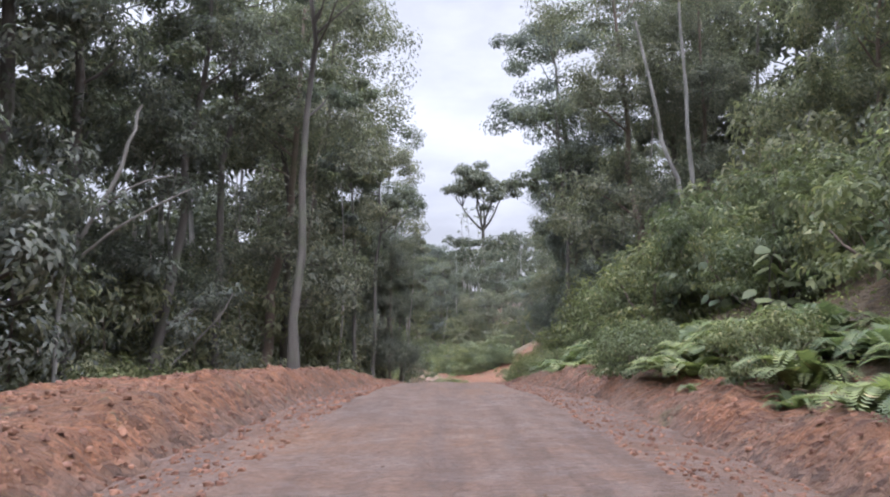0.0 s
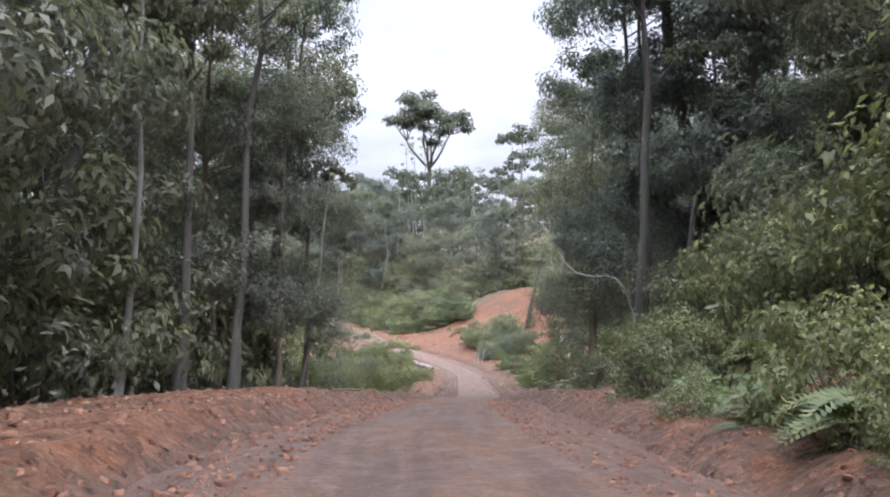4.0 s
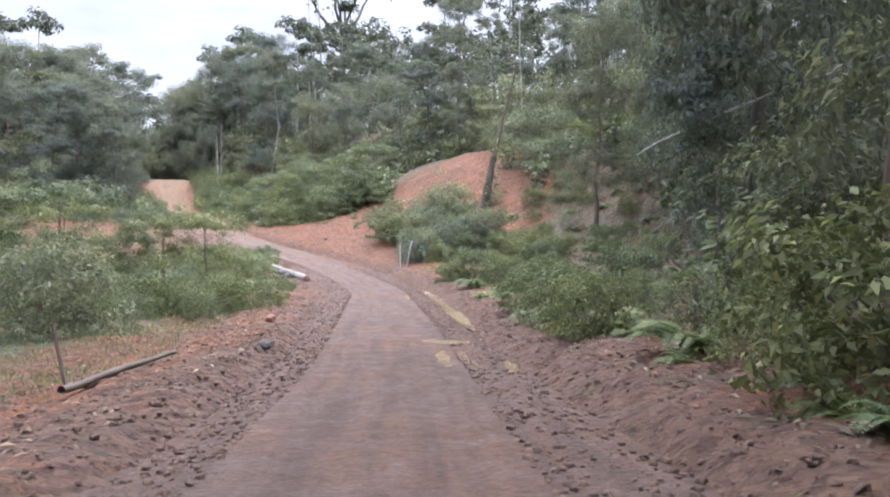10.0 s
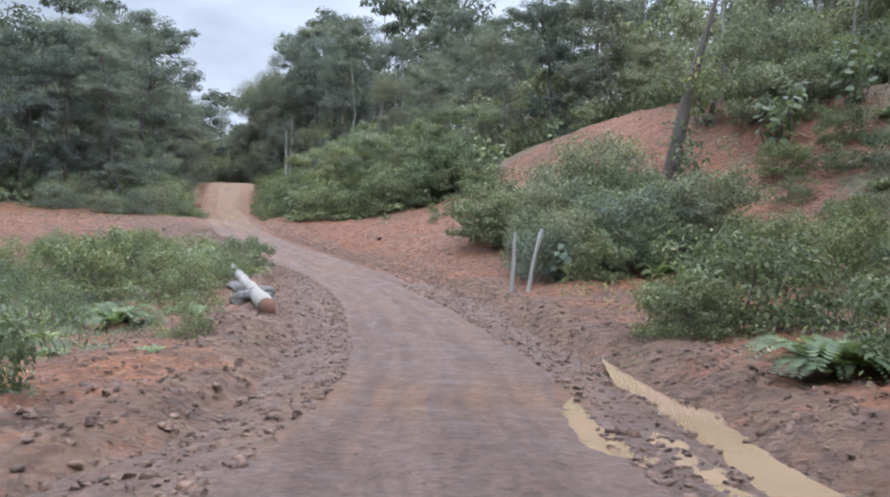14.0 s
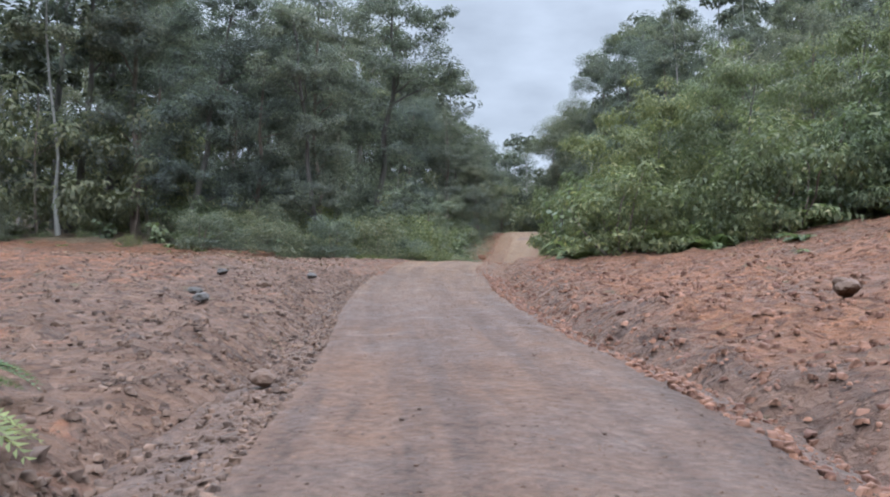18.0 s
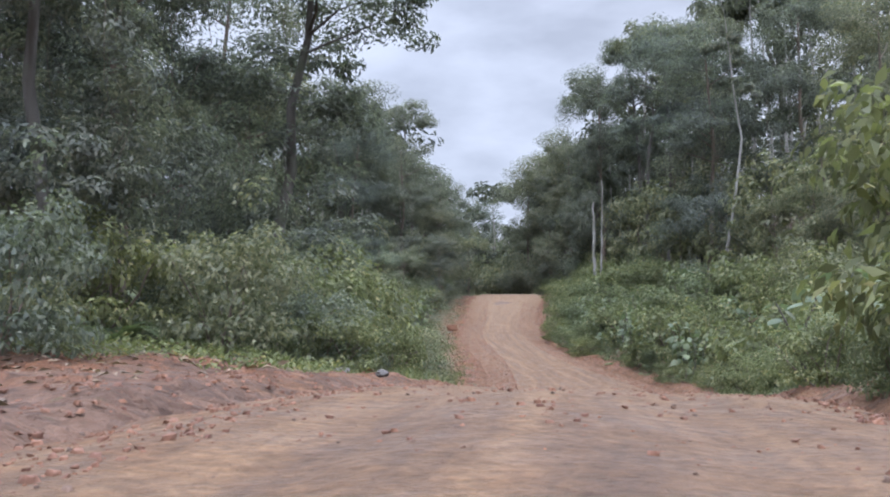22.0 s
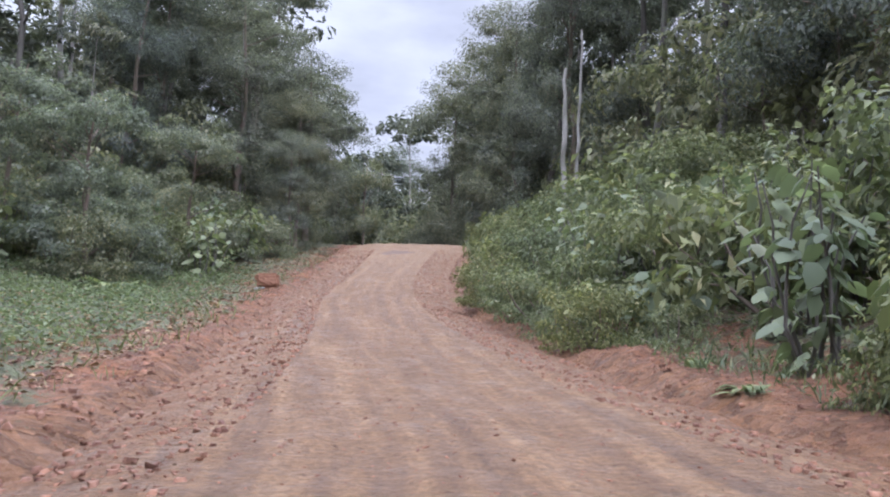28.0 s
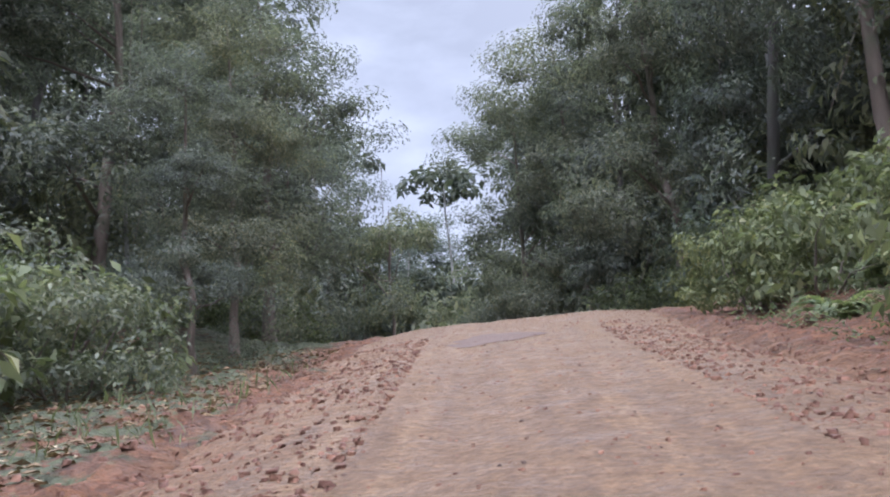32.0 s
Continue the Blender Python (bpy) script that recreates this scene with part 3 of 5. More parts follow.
def tube(points, radii, sides=7):
    """Vertices and faces of a round limb along points."""
    pts, k = np.asarray(points, float), len(points)
    co, faces = [], []
    for i in range(k):
        t = unit(pts[min(i + 1, k - 1)] - pts[max(i - 1, 0)])
        a = unit(np.cross(t, [0.31, 0.95, 0.05]))
        b = np.cross(t, a)
        ang = np.linspace(0, 2 * np.pi, sides, endpoint=False)
        co.append(pts[i] + radii[i] * (np.cos(ang)[:, None] * a + np.sin(ang)[:, None] * b))
    for i in range(k - 1):
        for s in range(sides):
            s2 = (s + 1) % sides
            faces.append((i * sides + s, i * sides + s2, (i + 1) * sides + s2, (i + 1) * sides + s))
    return np.concatenate(co), np.array(faces)


def limb_mesh(name, limbs, mat, sides=7):
    """Limbs as one connected piece: each grows out of the first one's nearest ring."""
    co, faces, n = [], [], 0
    rings = None
    for pts, rad in limbs:
        c, f = tube(pts, rad, sides)
        co.append(c)
        faces.append(f + n)
        if rings is None:
            rings = np.asarray(pts)
        else:
            k = int(np.argmin(np.linalg.norm(rings - np.asarray(pts)[0], axis=1)))
            faces.append(np.array([[n, n + 1, k * sides + 1, k * sides]]))
        n += len(c)
    me = bpy.data.meshes.new(name)
    fill(me, np.concatenate(co), np.concatenate(faces))
    me.polygons.foreach_set("use_smooth", np.ones(len(me.polygons), bool))
    me.materials.append(mat)
    return me


def bent(a, b, r, sag=0.06, n=6):
    """A wandering line from a to b."""
    a, b = np.array(a, float), np.array(b, float)
    s = np.linspace(0, 1, n)[:, None]
    off = r.normal(size=3) * np.linalg.norm(b - a) * sag
    off2 = r.normal(size=(n, 3)) * np.linalg.norm(b - a) * sag * 0.25
    off2[0] = off2[-1] = 0
    return a + (b - a) * s + np.sin(s * np.pi) * off + off2


def under(parent, name, me, label=""):
    ob = new(name, me)
    ob.parent = parent
    if label:
        tagged(ob, label)
    return ob


def make_tree(seed, tall, trunk_r, crowns, bark, leaf, leaf_size, clumps, per, label, group="forest trees", skirt=0, vines=0, lean=0.03, limbs=9, slim=0.42, droop=0.35, category="tree"):
    """A tree standing at the origin. crowns: (height of centre as share, radius across, radius up, sideways x, sideways y, share of clumps)."""
    r = np.random.default_rng(seed)
    root = new("tree")
    top = np.array([r.normal() * lean * tall, r.normal() * lean * tall, tall * 0.93])
    line = bent((0, 0, -0.6), top, r, 0.02, 9)
    s = np.linspace(0, 1, 9)
    rad = trunk_r * (1 - 0.82 * s) * (1 + 0.55 * np.exp(-s * 22))
    pts, outs, ends = [], [], []
    for share, ra, ru, sx, sy, part in crowns:
        c = line[int(np.clip(share, 0, 1) * 8)] * [1, 1, 0] + np.array([sx, sy, tall * share])
        p, o, cc = crown_points(r, max(3, int(clumps * part)), per, (ra, ra, ru), c)
        pts.append(p)
        outs.append(o)
        ends.append(cc)
    if skirt:
        k = skirt
        a = r.random(k) * 2 * np.pi
        hgt = r.random(k) * tall * 0.6 + 0.5
        wide = (0.9 + 1.5 * r.random(k)) * (1.1 - hgt / tall * 0.5) * crowns[0][1] * 0.45
        c = np.stack([np.cos(a) * wide, np.sin(a) * wide, hgt], -1)
        p = unit(r.normal(size=(k, per, 3))) * r.random((k, per, 1)) ** 0.5 * (0.7 + 0.7 * r.random((k, 1, 1)))
        p[..., 2] *= 1.5
        pts.append((c[:, None] + p).reshape(-1, 3))
        o = unit(p) + np.stack([np.cos(a), np.sin(a), 0 * a], -1)[:, None]
        outs.append(o.reshape(-1, 3))
    allc = np.concatenate(ends)
    pick = allc[r.choice(len(allc), min(limbs, len(allc)), replace=False)]
    lm = []
    for c in pick:
        h = np.clip((c[2] - 0.30 * np.hypot(*c[:2]) - 1.0) / tall, 0.12, 0.92)
        st = np.array([np.interp(h, s * 0.93, line[:, i]) for i in range(3)])
        st[2] = h * tall * 0.93 / 0.93
        r0 = trunk_r * (1 - 0.8 * h) * 0.5
        lm.append((bent(st, c, r, 0.08, 5), np.linspace(r0, r0 * 0.18, 5)))
    under(root, "trunk", limb_mesh("trunk", [(line, rad)] + lm, bark, 7))
    if vines:
        vl = []
        for _ in range(vines):
            c = allc[r.integers(len(allc))]
            low = max(1.0, c[2] - tall * (0.1 + 0.2 * r.random()))
            vl.append((bent(c, (c[0] + r.normal() * 0.4, c[1] + r.normal() * 0.4, low), r, 0.08, 6), np.full(6, 0.012)))
        under(root, "liana", limb_mesh("liana", vl, BARK_BROWN, 4), "thin hanging lianas")
    p, o = np.concatenate(pts), np.concatenate(outs)
    under(root, "crown", foliage("crown", r, p, o, leaf_size, leaf, droop, slim))
    return tagged(root, label, category, group)


PARK = Matrix.Translation((0, 0, 0))
kinds = {}


def stuff(name, items, label, category):
    """Many plants joined into one uncountable thing: pairs of a kind and a pose."""
    co, faces, mats, index, n = [], [], [], [], 0
    for ob, m in items:
        for part in ob.children or [ob]:
            me = part.data
            v = np.empty(len(me.vertices) * 3, np.float32)
            me.vertices.foreach_get("co", v)
            f = np.empty(len(me.loops), np.int32)
            me.loops.foreach_get("vertex_index", f)
            mm = np.array(m)
            co.append(v.reshape(-1, 3) @ mm[:3, :3].T + mm[:3, 3])
            faces.append(f.reshape(-1, 4) + n)
            if me.materials[0] not in mats:
                mats.append(me.materials[0])
            index.append(np.full(len(f) // 4, mats.index(me.materials[0]), np.int32))
            n += len(v) // 3
    me = bpy.data.meshes.new(name)
    fill(me, np.concatenate(co), np.concatenate(faces))
    for mat in mats:
        me.materials.append(mat)
    me.polygons.foreach_set("material_index", np.concatenate(index))
    return tagged(new(name, me), label, category, kind="stuff")


def stand(x, y, turn=0.0, s=1.0, sink=0.0, wide=1.0, lean=(0.0, 0.0)):
    """A pose with size on the land."""
    return Matrix.Translation((x, y, height(x, y) - sink)) @ Euler((lean[0], lean[1], turn)).to_matrix().to_4x4() @ Matrix.Diagonal((s * wide, s * wide, s, 1))


def make_bush(seed, across, tall, leaf, size, clumps, per, label, stems=7, slim=0.45, droop=0.3, group="roadside shrubs", name="shrub"):
    """A leafy shrub of several stems."""
    r = np.random.default_rng(seed)
    root = new(name)
    p, o, c = crown_points(r, clumps, per, (across, across, tall * 0.62), (0, 0, tall * 0.42), 0.45, 0.9, 0.88)
    low = r.random(len(p)) < 0.34
    p[low, 2] *= 0.35
    p[:, 2] = np.abs(p[:, 2]) + 0.04
    limbs = [(bent((r.normal() * 0.05, r.normal() * 0.05, -0.2), e, r, 0.08, 5), np.linspace(0.035, 0.010, 5)) for e in c[r.choice(len(c), stems, replace=False)]]
    under(root, "stem", limb_mesh("stem", limbs, BARK_BROWN, 4))
    under(root, "foliage", foliage("foliage", r, p, o, size, leaf, droop, slim, 0.8))
    return tagged(root, label, "bush" if name == "leafy_bush" else "shrub", group)


def make_bigleaf(seed, tall, label, leaf_len=0.5, stems=5):
    """A pioneer shrub with large drooping leaves round the tips of its stems."""
    r = np.random.default_rng(seed)
    root = new("pioneer_shrub")
    limbs, co, faces = [], [], []
    for i in range(stems):
        a = r.random() * 6.28
        tip = np.array([math.cos(a) * tall * 0.35 * r.random(), math.sin(a) * tall * 0.35 * r.random(), tall * (0.55 + 0.45 * r.random())])
        line = bent((0.05 * i, 0, -0.2), tip, r, 0.06, 6)
        limbs.append((line, np.linspace(0.04, 0.012, 6)))
        for k in range(15):
            h = 1 - 0.75 * (k / 14) ** 1.3
            st = np.array([np.interp(h, np.linspace(0, 1, 6), line[:, j]) for j in range(3)])
            b = k * 2.4 + r.random()
            way = unit(np.array([math.cos(b), math.sin(b), 0.15 + 0.35 * r.normal()]))
            st = st + way * leaf_len * (0.2 + 0.7 * r.random())
            way = unit(way - np.array([0, 0, 0.35 + 0.3 * r.random()]))
            side = unit(np.cross(way, [0.45 * r.normal(), 0.45 * r.normal(), 1.0]))
            up = np.cross(side, way)
            ln = leaf_len * (0.45 + 0.7 * r.random())
            w = ln * (0.36 + 0.12 * r.random())
            q = lambda u, v, z: st + way * ln * u + side * w * v + up * ln * z  # noqa: E731
            n = len(co)
            co += [q(0, 0, 0), q(0.18, -1, -0.10), q(0.62, -0.85, -0.24), q(1.05, 0, -0.42), q(0.62, 0.85, -0.24), q(0.18, 1, -0.10), q(0.5, 0, -0.06)]
            faces += [(n, n + 1, n + 2, n + 6), (n + 6, n + 2, n + 3, n + 4), (n, n + 6, n + 4, n + 5)]
    under(root, "stem", limb_mesh("stem", limbs, BARK, 4))
    me = bpy.data.meshes.new("foliage")
    fill(me, np.array(co), np.array(faces))
    me.materials.append(LEAF_BIG)
    under(root, "foliage", me, "large pale-green leaves")
    return tagged(root, label, "shrub", "large-leaved shrubs")


def make_fern(seed, long, fronds, label, leaf=None):
    """A fern clump: arching fronds with two rows of leaflets."""
    r = np.random.default_rng(seed)
    base, way, up, ln = [], [], [], []
    for i in range(fronds):
        a = i * 2.4 + r.random() * 0.6
        out = np.array([math.cos(a), math.sin(a), 0.0])
        side = np.array([-math.sin(a), math.cos(a), 0.0])
        size = long * (0.65 + 0.5 * r.random())
        rise = 0.5 + 0.55 * r.random()
        for k in range(22):
            u = 0.12 + 0.88 * k / 21
            p = out * size * u * 0.85 + np.array([0, 0, size * (rise * u * 1.5 - rise * 1.25 * u * u)])
            t = unit(out * 0.85 + np.array([0, 0, rise * 1.5 - 2.5 * rise * u]))
            for s in (-1, 1):
                base.append(p)
                way.append(side * s + t * 0.45 + np.array([0, 0, -0.18]))
                up.append(np.cross(t, side) * -1)
                ln.append(size * 0.22 * (1.08 - u) ** 0.7 * (0.4 + min(1, u * 3)) + 0.02)
    ln = np.array(ln)
    me = leaves_mesh("fern", np.array(base), np.array(way), np.array(up), ln, ln * 0.26, leaf or LEAF_FERN, 0.2)
    return tagged(new("fern", me), label, "fern", "ferns beside the track")

# ---- the kinds of tree ----
def kind(key, maker, *a, **k):
    kinds[key] = maker(*a, **k)
    return kinds[key]


kind("broad", make_tree, 11, 30, 0.30, [(0.78, 6.2, 4.8, 0, 0, 0.6), (0.60, 4.2, 2.8, 2.4, 1.2, 0.2), (0.52, 3.8, 2.8, -2.2, -1.0, 0.2)], BARK, LEAF_TREE, 0.290, 78, 195, "tall rainforest tree with grey trunk and broad dark-green crown", vines=5)
kind("dense", make_tree, 12, 25, 0.24, [(0.80, 4.6, 4.6, 0, 0, 0.35), (0.55, 4.4, 4.4, 0.6, 0, 0.35), (0.28, 4.0, 4.0, -0.4, 0.5, 0.30)], BARK_BROWN, LEAF_TREE, 0.198, 125, 243, "dense forest tree draped in climbers down to the ground", skirt=24, vines=8, slim=0.38)
kind("column", make_tree, 13, 30, 0.30, [(0.86, 4.0, 3.8, 0, 0, 0.3), (0.66, 4.6, 3.8, 0.8, 0, 0.25), (0.44, 4.2, 4.0, -0.6, 0.4, 0.25), (0.22, 3.6, 3.6, 0, 0, 0.20)], BARK, LEAF_TREE, 0.251, 125, 188, "tall column-shaped tree overgrown with climbing plants", skirt=24, vines=10, slim=0.4)
kind("slim", make_tree, 14, 26, 0.13, [(0.88, 2.6, 2.8, 0, 0, 0.6), (0.70, 1.8, 1.6, 0.9, 0.3, 0.25), (0.56, 1.3, 1.2, -0.8, 0.2, 0.15)], BARK_PALE, LEAF_TREE, 0.242, 36, 126, "slender pale-trunked forest tree with a small high crown", limbs=7)
kind("airy", make_tree, 15, 29, 0.27, [(0.88, 4.6, 2.8, 0, 0, 0.45), (0.74, 3.0, 1.8, 2.8, 0.6, 0.25), (0.66, 2.6, 1.5, -2.8, -0.6, 0.2), (0.50, 2.0, 1.3, 1.8, -1.4, 0.1)], BARK, LEAF_MID, 0.244, 58, 156, "tall airy tree with forked grey limbs and leafy tufts", limbs=16)
kind("under", make_tree, 16, 10, 0.12, [(0.72, 3.0, 2.6, 0, 0, 0.45), (0.45, 3.0, 2.2, 0.6, 0.2, 0.30), (0.18, 2.7, 1.7, -0.5, 0, 0.25)], BARK_BROWN, LEAF_MID, 0.170, 70, 172, "young understorey tree with leaves down to the ground", group="young trees", limbs=8, slim=0.36)
kind("plume", make_tree, 17, 7.0, 0.08, [(0.75, 2.4, 1.8, 0, 0, 0.5), (0.48, 2.5, 1.6, 0.5, -0.4, 0.3), (0.22, 2.0, 1.1, -0.4, 0.2, 0.2)], BARK, LEAF_BUSH, 0.150, 70, 167, "bright-green feathery young tree beside the track", group="young trees", limbs=8, slim=0.26, droop=0.6)
kind("pole", make_tree, 18, 18, 0.09, [(0.88, 1.7, 2.2, 0, 0, 0.7), (0.66, 1.2, 1.2, 0.5, 0.2, 0.3)], BARK_PALE, LEAF_TREE, 0.26, 24, 70, "thin pole-like sapling with a tuft of leaves", group="saplings", limbs=4)
kind("snag", make_tree, 19, 33, 0.26, [(0.97, 2.4, 1.0, 0, 0, 0.5), (0.90, 2.0, 0.8, 1.8, 0.6, 0.3), (0.80, 1.2, 0.6, -1.6, 0.2, 0.2)], BARK_PALE, LEAF_MID, 0.26, 12, 40, "tall bare-trunked forest tree with sparse high twigs", limbs=12)
kind("far_a", make_tree, 31, 29, 0.36, [(0.78, 5.8, 5.0, 0, 0, 0.5), (0.46, 4.8, 4.4, 1.0, 0, 0.3), (0.16, 4.4, 4.2, 0, 0, 0.2)], BARK, LEAF_FAR_SHADED, 0.807, 44, 30, "far tree", limbs=4)
kind("far_b", make_tree, 32, 25, 0.32, [(0.74, 4.8, 5.4, 0, 0, 0.5), (0.36, 4.4, 4.6, -0.8, 0.6, 0.3), (0.14, 4.2, 3.4, 0, 0, 0.2)], BARK_PALE, LEAF_FAR_SHADED, 0.765, 42, 30, "far tree", limbs=4)
kind("far_c", make_tree, 33, 31, 0.26, [(0.88, 3.6, 3.0, 0, 0, 0.5), (0.64, 3.0, 2.2, 1.4, 0.6, 0.2), (0.42, 2.4, 2.2, -1, 0, 0.15), (0.14, 3.6, 3.4, 0, 0, 0.15)], BARK_PALE, LEAF_FAR_SHADED, 0.765, 36, 30, "far tree", limbs=6)
kind("far_low", make_tree, 34, 8, 0.1, [(0.6, 3.8, 3.4, 0, 0, 0.6), (0.25, 4.0, 2.0, 0, 0, 0.4)], BARK_BROWN, LEAF_MID, 0.38, 30, 48, "far thicket", limbs=2)
kind("bush_a", make_bush, 41, 1.5, 2.2, LEAF_BUSH, 0.110, 52, 88, "leafy green roadside shrub with many thin stems")
kind("bush_b", make_bush, 42, 1.9, 3.2, LEAF_MID, 0.128, 60, 92, "dense dark-green shrub at the forest edge", name="leafy_bush")
kind("bush_c", make_bush, 43, 1.2, 1.3, LEAF_BUSH, 0.108, 44, 56, "low bright-green shrub with narrow leaves", slim=0.28)
kind("bush_d", make_bush, 44, 1.7, 2.6, LEAF_BUSH, 0.120, 52, 108, "spreading shrub with broad drooping leaves", slim=0.46, droop=0.6, name="leafy_bush")
kind("thin_a", make_bush, 45, 1.6, 2.3, LEAF_BUSH, 0.21, 44, 24, "shrub", 4)
kind("thin_b", make_bush, 46, 1.9, 3.2, LEAF_MID, 0.24, 50, 24, "shrub", 4)
kind("big_a", make_bigleaf, 51, 3.0, "tall pioneer shrub with large pale-green leaves", 0.33, 8)
kind("big_b", make_bigleaf, 52, 2.0, "young pioneer shrub with large pale-green leaves", 0.36, 5)
kind("fern_a", make_fern, 61, 1.0, 20, "large arching fern clump with bright fronds")
kind("fern_b", make_fern, 62, 0.75, 14, "small fern clump on the bank")


def umbrella(seed=21):
    """The emergent giant: bare forked trunk with flat tiers of foliage."""
    r = np.random.default_rng(seed)
    root = new("tree")
    fork = np.array([0, 0, 26.0])
    lm, ends = [(bent((0, 0, -1), fork, r, 0.01, 8), np.linspace(0.95, 0.55, 8))], []
    for a, out, h in ((0.3, 8, 40), (1.6, 6, 43), (2.9, 9, 38), (4.2, 7, 41), (5.2, 10, 36), (3.4, 4, 44)):
        tip = np.array([math.cos(a) * out, math.sin(a) * out, h])
        line = bent(fork, tip, r, 0.06, 7)
        lm.append((line, np.linspace(0.42, 0.10, 7)))
        for _ in range(6):
            e = tip + np.array([r.normal() * 3.0, r.normal() * 3.0, r.normal() * 1.6])
            lm.append((bent(line[4], e, r, 0.06, 4), np.linspace(0.16, 0.04, 4)))
            ends.append(e)
    under(root, "trunk", limb_mesh("trunk", lm, BARK, 7))
    pts, outs = [], []
    for e in ends:
        n = 210
        p = unit(r.normal(size=(n, 3))) * r.random((n, 1)) ** 0.5 * [3.1, 3.1, 1.05]
        pts.append(e + p)
        outs.append(unit(p) + [0, 0, 0.4])
    under(root, "crown", foliage("crown", r, np.concatenate(pts), np.concatenate(outs), 0.85, LEAF_FAR_SHADED, 0.1, 0.5))
    return tagged(root, "giant emergent tree with bare forked trunk and tiered umbrella crown", "tree", "forest trees")


def place(name, x, y, turn=None, s=1.0, sink=0.1, wide=1.0, lean=(0.0, 0.0)):
    """A copy of a kind of plant on the land."""
    turn = r0.random() * 6.28 if turn is None else turn
    m = Matrix.Translation((x, y, height(x, y) - sink)) @ Euler((lean[0], lean[1], turn)).to_matrix().to_4x4()
    made = copy_thing(kinds[name], m)
    made.scale = (s * wide, s * wide, s)
    return made


def at_road(y, d):
    """A place d metres out from the track's edge at y (left is negative)."""
    w, c = float(track(y, ROAD_W)), float(track(y, ROAD_X))
    return (c + d + math.copysign(w, d), y)


taken = []


def free(x, y, gap):
    if any((x - a) ** 2 + (y - b) ** 2 < gap * gap for a, b in taken):
        return False
    taken.append((x, y))
    return True


r0 = np.random.default_rng(3)
giant = umbrella()
giant.matrix_basis = Matrix.Translation((15.5, 296, height(15.5, 296) - 0.5))
giant.scale = (1.12, 1.12, (61 - height(15.5, 296)) / 46)

# ---- trees that stand out ----
def landmark(name, x, y, s=1.0, turn=0.0, wide=1.0, sink=0.1, lean=(0.0, 0.0)):
    taken.append((x, y))
    return place(name, x, y, turn, s, sink, wide, lean)


landmark("airy", -10.5, 52.6, 1.0, 0.6, 1.3)
landmark("broad", -7.2, 60.5, 0.78, 0.6, 0.85)
landmark("dense", -4.2, 75.0, 0.70, 0.6, 1.0)
landmark("dense", -4.8, 68.0, 0.60, 4.1, 0.9)
landmark("column", -5.8, 70.5, 0.70, 1.6, 1.0)
landmark("dense", -7.0, 66.4, 0.78, 2.6, 1.0)
landmark("dense", -8.4, 80.0, 0.80, 3.6, 1.0)
landmark("dense", 21.6, 117.0, 0.55, 3.6, 1.0)
landmark("column", 24.6, 113.5, 0.55, 0.6, 1.0)
landmark("airy", -6.0, 64.5, 0.85, 2.6, 0.9)
landmark("dense", 11.8, 67.5, 0.86, 0.6)
landmark("broad", 13.2, 73.5, 0.86, 1.6)
landmark("dense", 12.6, 78.5, 0.80, 2.6)
landmark("dense", -9.8, 84, 0.85, 2.0)
landmark("column", -12.5, 90, 0.8, 1.0)
landmark("slim", -15.6, 44.2, 1.0)
landmark("pole", -4.2, 70.6, 0.9, 0.3, lean=(0.0, 0.12))
landmark("slim", 11.9, 65.5, 1.0, 1.0)
landmark("airy", -7.3, 38.0, 1.0, 1.9, 0.95)
landmark("dense", 16.5, 46.0, 0.85, 1.0)
landmark("column", -18.0, 173, 0.64, 0.4, 1.5)
landmark("dense", -16.0, 163.5, 0.66, 2.4, 1.15)
landmark("column", -13.6, 158.8, 0.42, 5.0, 1.2)
landmark("dense", -22.6, 178, 0.80, 3.4, 1.2)
landmark("column", -20.1, 157, 0.46, 2.0, 1.5)
landmark("dense", -19.6, 167, 0.60, 1.0, 1.3)
landmark("dense", -18.2, 160.5, 0.50, 4.1, 1.3)
landmark("dense", -25, 159, 0.75, 1.7, 1.2)
landmark("dense", -15.0, 239, 0.85, 1.0, 1.1)
landmark("column", -17.6, 247, 0.8, 2.0, 1.1)
landmark("dense", -19.5, 252, 0.95, 1.0, 1.2)
landmark("dense", -23.0, 258, 0.95, 2.0, 1.2)
landmark("column", -26.6, 268, 0.9, 0.5, 1.2)
landmark("dense", -20.5, 263, 0.95, 0.5, 1.2)
landmark("dense", -16.0, 258, 0.95, 2.5, 1.2)
landmark("slim", -0.9, 199.6, 0.9, 2.0)
landmark("dense", -27.4, 226.0, 0.42, 1.0, 1.2)
landmark("dense", -25.8, 221.6, 0.30, 2.0, 1.2)
landmark("broad", -4.0, 213, 0.76, 0.2)
landmark("dense", -10.2, 228, 0.92, 1.2)
landmark("column", -12.6, 234, 0.8, 0.2)
landmark("airy", -6.0, 220, 0.82, 2.2)
landmark("dense", -32, 226, 0.66, 0.4, 1.5)
landmark("dense", -28.4, 230, 0.56, 0.9, 1.5)
landmark("dense", -36.0, 238, 0.7, 1.4, 1.2)
landmark("column", -44.0, 234.6, 0.75, 1.4, 1.2)
landmark("airy", 10.2, 63.5, 0.84, 0.3)
landmark("dense", 13.6, 84, 0.80, 0.3)
landmark("column", 15.6, 92, 0.70, 0.9)
landmark("broad", 23.0, 108, 0.72, 0.2)
landmark("dense", 20.0, 100, 0.68, 2.2)
landmark("snag", 6.6, 236, 0.95, 0.5)
landmark("snag", 8.6, 238, 1.0, 1.5)
landmark("snag", 11.0, 240, 0.92, 2.5)
landmark("pole", 14, 173, 0.95, 0.0, lean=(0.0, 0.33))

